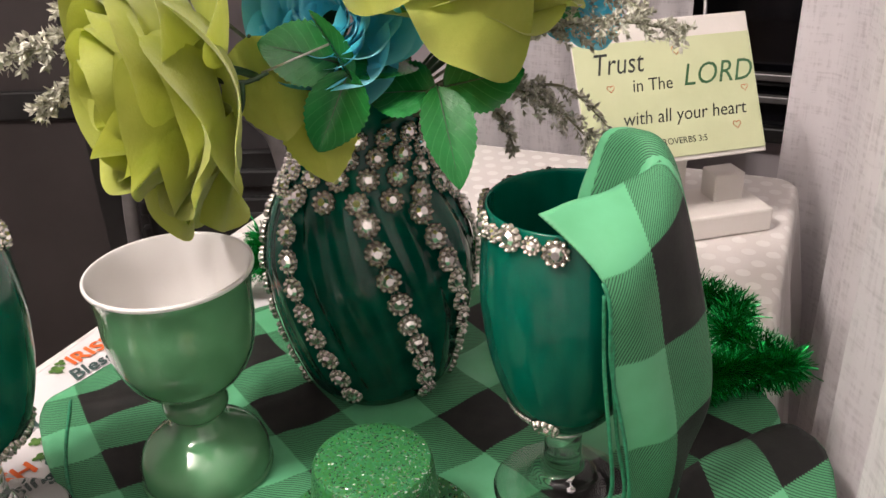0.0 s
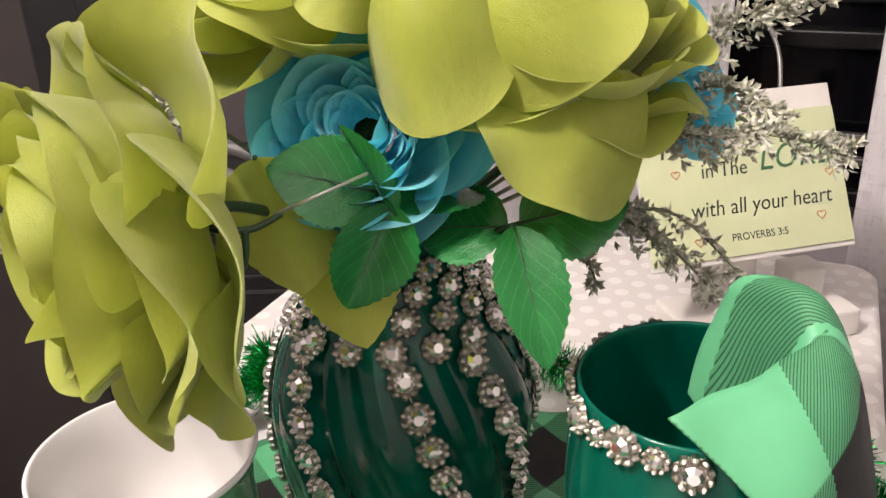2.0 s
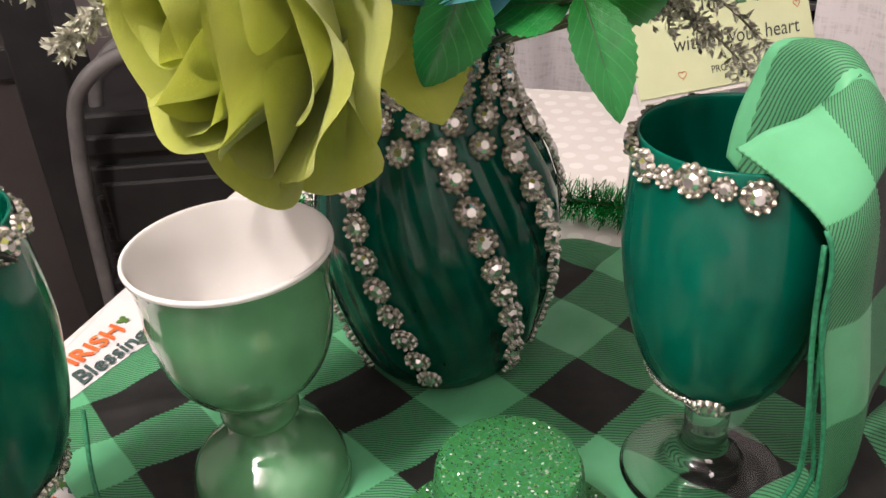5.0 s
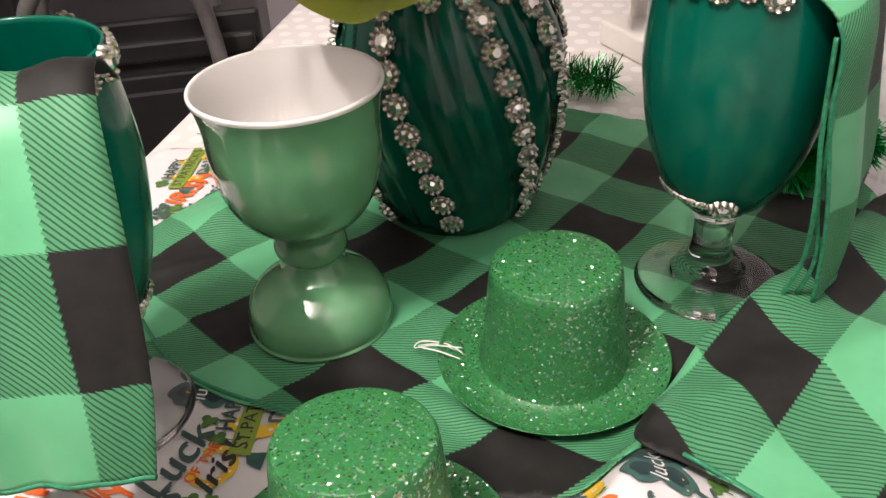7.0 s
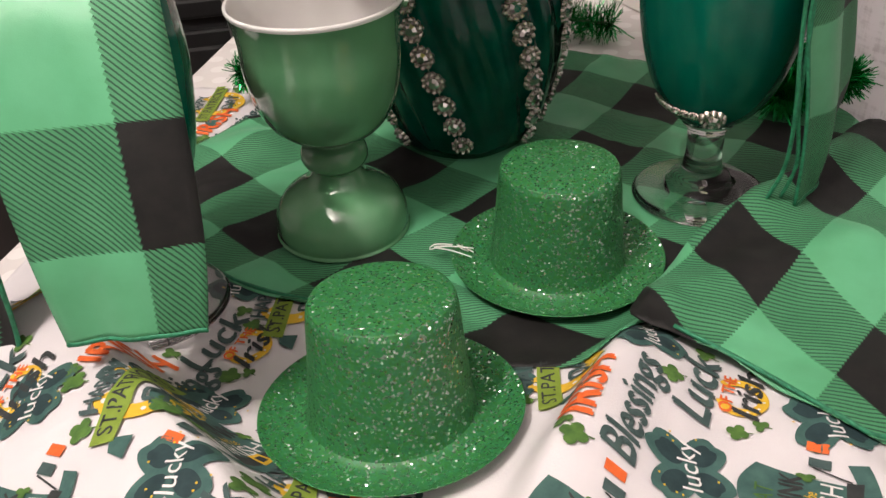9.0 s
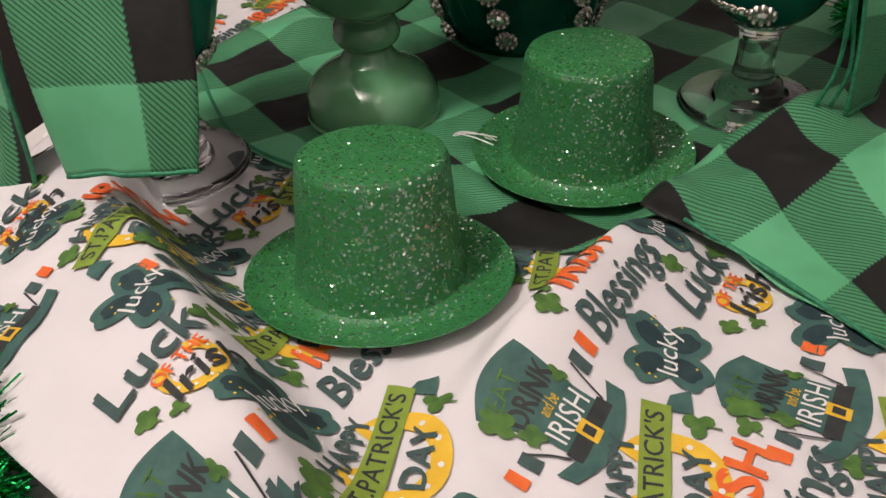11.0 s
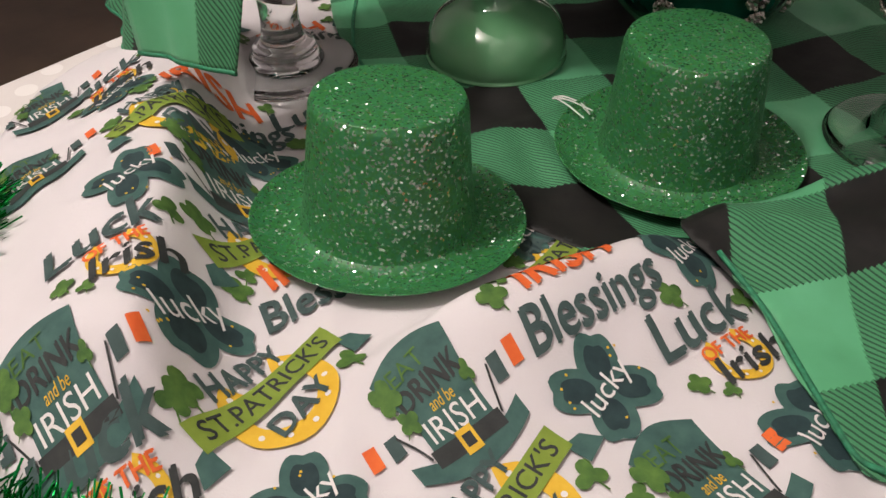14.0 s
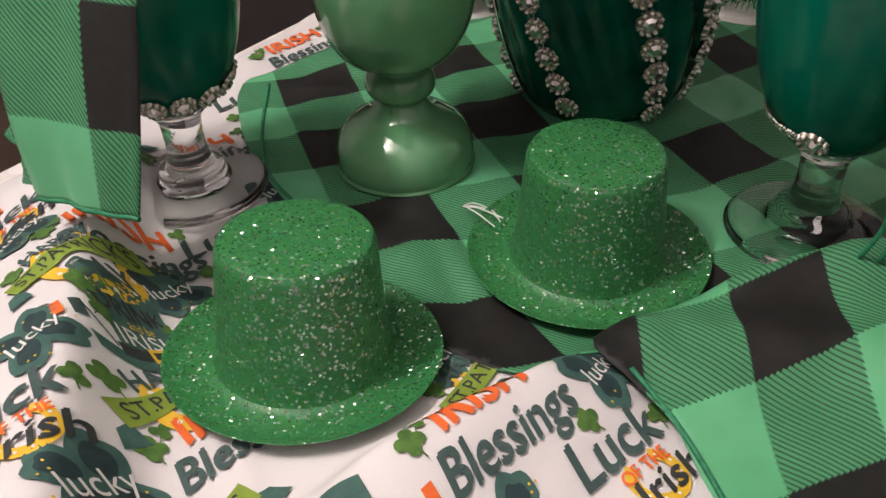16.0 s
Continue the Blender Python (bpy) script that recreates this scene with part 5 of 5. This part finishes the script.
def build_fern(path, seed, reach=0.026, dense=1.0, label="silvery frosted artificial fern sprig in the bouquet"):
    """A feathery sprig: side shoots along a stem, each with many small flat needles."""
    rng = random.Random(seed)
    f = thing("fern_sprig", label, "sprig", path[0], "fern sprigs in the vase")
    org = Vector(path[0])
    line = smooth_path([Vector(p) - org for p in path], 10)
    part("stem", tube("stem", line, 0.0012, M_FERNSTEM, 0.0005, seg=6), f)
    end = MOUTH - org
    part("stalk", tube("stalk", smooth_path([(0, 0, 0), end * 0.5, end], 5), 0.0012, M_FERNSTEM, seg=6), f)
    vs, fs = [], []

    def needle(p, d, L):
        side = d.cross(Vector((rng.gauss(0, 1), rng.gauss(0, 1), rng.gauss(0, 1)))).normalized()
        up = d.cross(side)
        o = len(vs)
        w = L * 0.24
        vs.extend([p, p + d * L * 0.5 + side * w + up * w * 0.4, p + d * L, p + d * L * 0.5 - side * w + up * w * 0.4])
        fs.append((o, o + 1, o + 2, o + 3))

    n = len(line)
    for i in range(3, n):
        for s in range(int(3 * dense)):
            ax = (line[i] - line[i - 1]).normalized()
            d = Vector((rng.gauss(0, 1), rng.gauss(0, 1), rng.gauss(0, 1)))
            d = (d - ax * d.dot(ax)).normalized() * 0.8 + ax * 0.75
            d.normalize()
            L = reach * (1 - 0.65 * i / n) * rng.uniform(0.6, 1.1)
            p = line[i - 1].lerp(line[i], rng.random())
            steps = max(4, int(L / 0.0022))
            for q in range(steps):
                c = p + d * (L * q / steps) + Vector((0, 0, -0.004)) * (q / steps) ** 2
                for _ in range(3):
                    e = (d * 0.8 + Vector((rng.gauss(0, 0.6), rng.gauss(0, 0.6), rng.gauss(0, 0.6)))).normalized()
                    needle(c, e, rng.uniform(0.0034, 0.0062))
    tagged(part("needles", mesh_of("needles", vs, fs, M_FERN, smooth=False), f), kind="stuff")


build_fern([(0.0605, 0.5177, 0.2759), (0.1012, 0.4978, 0.2895), (0.1443, 0.4816, 0.2859)], 61, 0.024)
build_fern([(0.0865, 0.5732, 0.2938), (0.1178, 0.5606, 0.3208), (0.1590, 0.5489, 0.3433)], 62, 0.024)
build_fern([(0.0808, 0.5629, 0.2792), (0.1068, 0.5381, 0.2986), (0.1314, 0.5198, 0.2888)], 63, 0.018, 0.7)
build_fern([(0.0491, 0.5222, 0.2461), (0.0788, 0.5089, 0.2370), (0.1107, 0.4962, 0.2067)], 64, 0.024, 0.7)
build_fern([(0.0489, 0.5271, 0.2410), (0.0844, 0.5121, 0.2478), (0.1134, 0.4965, 0.2236)], 65, 0.018, 0.6)
build_fern([(0.0382, 0.5570, 0.2258), (0.0489, 0.5467, 0.2175), (0.0562, 0.5364, 0.2013)], 66, 0.010, 0.6)
build_fern([(-0.1145, 0.4983, 0.2990), (-0.1647, 0.4833, 0.3015), (-0.2105, 0.4711, 0.2887), (-0.2485, 0.4628, 0.2724)], 67, 0.026)
build_fern([(-0.1252, 0.4880, 0.2846), (-0.1759, 0.4628, 0.2773), (-0.2037, 0.4475, 0.2617)], 68, 0.018)
build_fern([(-0.1038, 0.5186, 0.3133), (-0.1541, 0.5036, 0.3137), (-0.1966, 0.4835, 0.3079)], 69, 0.022)


# ---------------------------------------------------------------- sign on its stand
SIGN_D, LEANB = Vector((0.963, 0.268, 0.0)), radians(28)
SIGN_BACK = Vector((-0.268, 0.963, 0.0))
SIGN_UP = Vector((0, 0, math.cos(LEANB))) + SIGN_BACK * math.sin(LEANB)
SIGN_N = SIGN_D.cross(SIGN_UP).normalized()
SIGN_W, SIGN_H = 0.190, 0.143


def build_sign():
    corner = Vector((0.3220, 0.8360, 0.0830))
    c = corner - SIGN_D * (SIGN_W / 2)
    s = thing("sign", "white hanging board with a pale green lettered card", "sign", c)
    m = Matrix((SIGN_D, SIGN_UP, SIGN_N)).transposed().to_4x4()
    s.matrix_basis = Matrix.Translation(c) @ m
    board = box_mesh("board", SIGN_W, SIGN_H, 0.004, M_BOARD, 0.0012)
    part("board", board, s, m=pose(0, SIGN_H / 2, -0.004))
    part("card", box_mesh("card", SIGN_W - 0.001, 0.118, 0.0012, M_CARD, 0.0004), s, "pale green printed card", m=pose(-0.0005, 0.0635, 0.0004))

    def word(body, x, y, size, mat, shear=0.0, width=None, degrees=0.0):
        pts, faces = text_shape(body, 1.0, shear, 0.0)
        w = max(p[0] for p in pts) - min(p[0] for p in pts)
        k = width / w
        part("lettering", mesh_of("lettering", [(p[0] * k, p[1] * size, 0.0) for p in pts], faces, mat, smooth=False), s, m=pose(x, y, 0.0020, 0, 0, degrees))

    word("Trust", -0.052, 0.101, 0.030, M_INK, 0.25, 0.052)
    word("in The", -0.018, 0.078, 0.018, M_INK, 0.1, 0.042)
    word("LORD", 0.052, 0.083, 0.031, M_GREENINK, 0.3, 0.076)
    word("with all your heart", 0.012, 0.046, 0.019, M_INK, 0.15, 0.132)
    word("PROVERBS 3:5", 0.006, 0.020, 0.009, M_INK, 0.0, 0.052)
    for x, y, r in ((0.012, 0.110, 0.0048), (-0.062, 0.078, 0.0038), (0.080, 0.066, 0.0036), (0.066, 0.030, 0.0042), (-0.050, 0.020, 0.0040)):
        pts = []
        for k in range(25):
            a = 2 * math.pi * k / 24
            pts.append(Vector((x + r * math.sin(a) ** 3, y + r * (13 * math.cos(a) - 5 * math.cos(2 * a) - 2 * math.cos(3 * a) - math.cos(4 * a)) / 16, 0.0022)))
        part("heart_outline", tube("heart_outline", pts, 0.00035, M_REDINK, seg=4), s, "coral heart outline")
    part("hole_ring", lathe("hole_ring", [(0.003, 0.0), (0.0045, 0.0006), (0.003, 0.0012)], M_GREYTUBE, 20), s, m=pose(0.006, 0.131, 0.0))


build_sign()


def build_stand():
    g = thing("sign_stand", "white wooden stand with a metal hook", "stand", (0.250, 0.853, TOP_Z + 0.001))
    g.rotation_euler = (0, 0, math.atan2(SIGN_D.y, SIGN_D.x))
    part("base", box_mesh("base", 0.165, 0.075, 0.026, M_BOARD, 0.003), g)
    part("post", box_mesh("post", 0.060, 0.012, 0.060, M_BOARD, 0.002), g, m=pose(-0.02, 0.026, 0.016))
    part("block", box_mesh("block", 0.034, 0.030, 0.040, M_BOARD, 0.002), g, m=pose(0.048, 0.010, 0.016))
    hook = smooth_path([(-0.01, 0.060, 0.015), (-0.010, 0.090, 0.12), (-0.006, 0.110, 0.23), (0.004, 0.108, 0.262), (0.022, 0.085, 0.272), (0.032, 0.062, 0.245), (0.026, 0.042, 0.208), (0.022, 0.046, 0.198)], 8)
    part("hook", tube("hook", hook, 0.0019, M_GREYTUBE, seg=10), g, "dark metal hook")


build_stand()


# ---------------------------------------------------------------- curtains, window and the dark things behind


def build_curtain(name, points, z0, z1, folds, depth, seed, label):
    rng = random.Random(seed)
    line = smooth_path([(p.x, p.y, 0) for p in points], 40)
    ph = [rng.uniform(0, 6.28) for _ in range(3)]
    vs, fs, rows, n = [], [], 14, len(line)
    for j in range(rows + 1):
        z = z0 + (z1 - z0) * j / rows
        s = 0.0
        for i, c in enumerate(line):
            d = (line[min(i + 1, n - 1)] - line[max(i - 1, 0)]).normalized()
            if i:
                s += (c - line[i - 1]).length
            w = depth * (math.sin(s * folds + ph[0] + 0.15 * math.sin(z * 3)) + 0.45 * math.sin(s * folds * 2.3 + ph[1] + z))
            vs.append((c.x - d.y * w, c.y + d.x * w, z))
    for j in range(rows):
        for i in range(n - 1):
            q = j * n + i
            fs.append((q, q + 1, q + n + 1, q + n))
    ob = new(name, mesh_of(name, vs, fs, M_CURTAIN))
    solidify(ob, 0.001)
    tagged(ob, label, "curtain", "white curtains")


build_curtain("curtain", [tab(0.11, -0.5), tab(0.10, 0.3), tab(0.085, 0.9), tab(0.068, 1.06), tab(0.012, 1.13)], FLOOR_Z + 0.02, 1.7, 34, 0.014, 71, "sheer white linen curtain hanging beside the table")
build_curtain("curtain", [tab(-0.72, 1.62), tab(-0.45, 1.62), tab(-0.20, 1.62)], FLOOR_Z + 0.02, 1.7, 40, 0.014, 72, "white curtain hanging behind the table")


def build_window():
    w = thing("window_1", "black glazed window at night with dark bars", "window", tab(0.15, 2.06, -0.30), kind="structure")
    w.rotation_euler = (0, 0, radians(TURN_T))
    part("pane", box_mesh("pane", 1.5, 0.01, 1.9, M_NIGHT, 0.002), w, "black night glass")
    for z in (0.0, 0.33, 0.42, 0.95, 1.86):
        part("bar", box_mesh("bar", 1.5, 0.03, 0.035, M_BLACK, 0.004), w, m=pose(0, -0.02, z))
    for z in (0.10, 0.15):
        part("bar", box_mesh("bar", 1.5, 0.02, 0.016, M_GREYTUBE, 0.003), w, "dull grey rail", m=pose(0, -0.05, z))
    for x in (-0.75, 0.0, 0.75):
        part("bar", box_mesh("bar", 0.05, 0.03, 1.9, M_BLACK, 0.004), w, m=pose(x, -0.023, 0))


build_window()


def build_cabinet():
    """A low black slatted unit standing on the floor beyond the table's end."""
    c = thing("slatted_cabinet", "low black cabinet with a slatted front beyond the table", "cabinet", (-0.365, 1.47, FLOOR_Z))
    part("body", box_mesh("body", 0.33, 0.40, 0.70, M_BLACK, 0.006), c)
    for k in range(14):
        part("slat", box_mesh("slat", 0.31, 0.012, 0.030, M_BLACK, 0.005), c, m=pose(0, -0.206, 0.03 + 0.047 * k))


build_cabinet()


def build_door():
    d = thing("door_1", "dark brown door with a black frame post", "door", (-0.88, 1.42, FLOOR_Z), kind="structure")
    part("door_leaf", box_mesh("door_leaf", 0.64, 0.045, 2.05, M_DOOR, 0.004), d)
    part("door_post", box_mesh("door_post", 0.075, 0.11, 2.10, M_BLACK, 0.004), d, "black painted frame post", m=pose(0.312, -0.06, 0))
    part("rail", box_mesh("rail", 0.56, 0.012, 0.05, M_BLACK, 0.004), d, m=pose(-0.03, -0.028, 0.72))


build_door()


def build_chair():
    c = thing("folding_chair", "folding chair with a bent grey tubular frame", "chair", (0, 0, FLOOR_Z))
    up = -FLOOR_Z
    for dy in (0.0, 0.10):
        path = smooth_path([(-0.530, 1.215 + dy, 0.0), (-0.522, 1.215 + dy, 0.45), (-0.505, 1.21 + dy, up - 0.08), (-0.470, 1.20 + dy, up + 0.01), (-0.380, 1.19 + dy, up + 0.05), (-0.290, 1.20 + dy, up + 0.01),
                            (-0.262, 1.21 + dy, up - 0.08), (-0.255, 1.22 + dy, 0.40), (-0.25, 1.22 + dy, 0.0)], 8)
        part("frame_tube", tube("frame_tube", path, 0.011, M_GREYTUBE, seg=12), c, "bent grey metal tube")
    part("seat", box_mesh("seat", 0.26, 0.10, 0.02, M_BLACK, 0.006), c, m=pose(-0.39, 1.265, 0.44))
    part("backrest", box_mesh("backrest", 0.245, 0.014, 0.10, M_BLACK, 0.006), c, m=pose(-0.385, 1.262, up - 0.26))


build_chair()
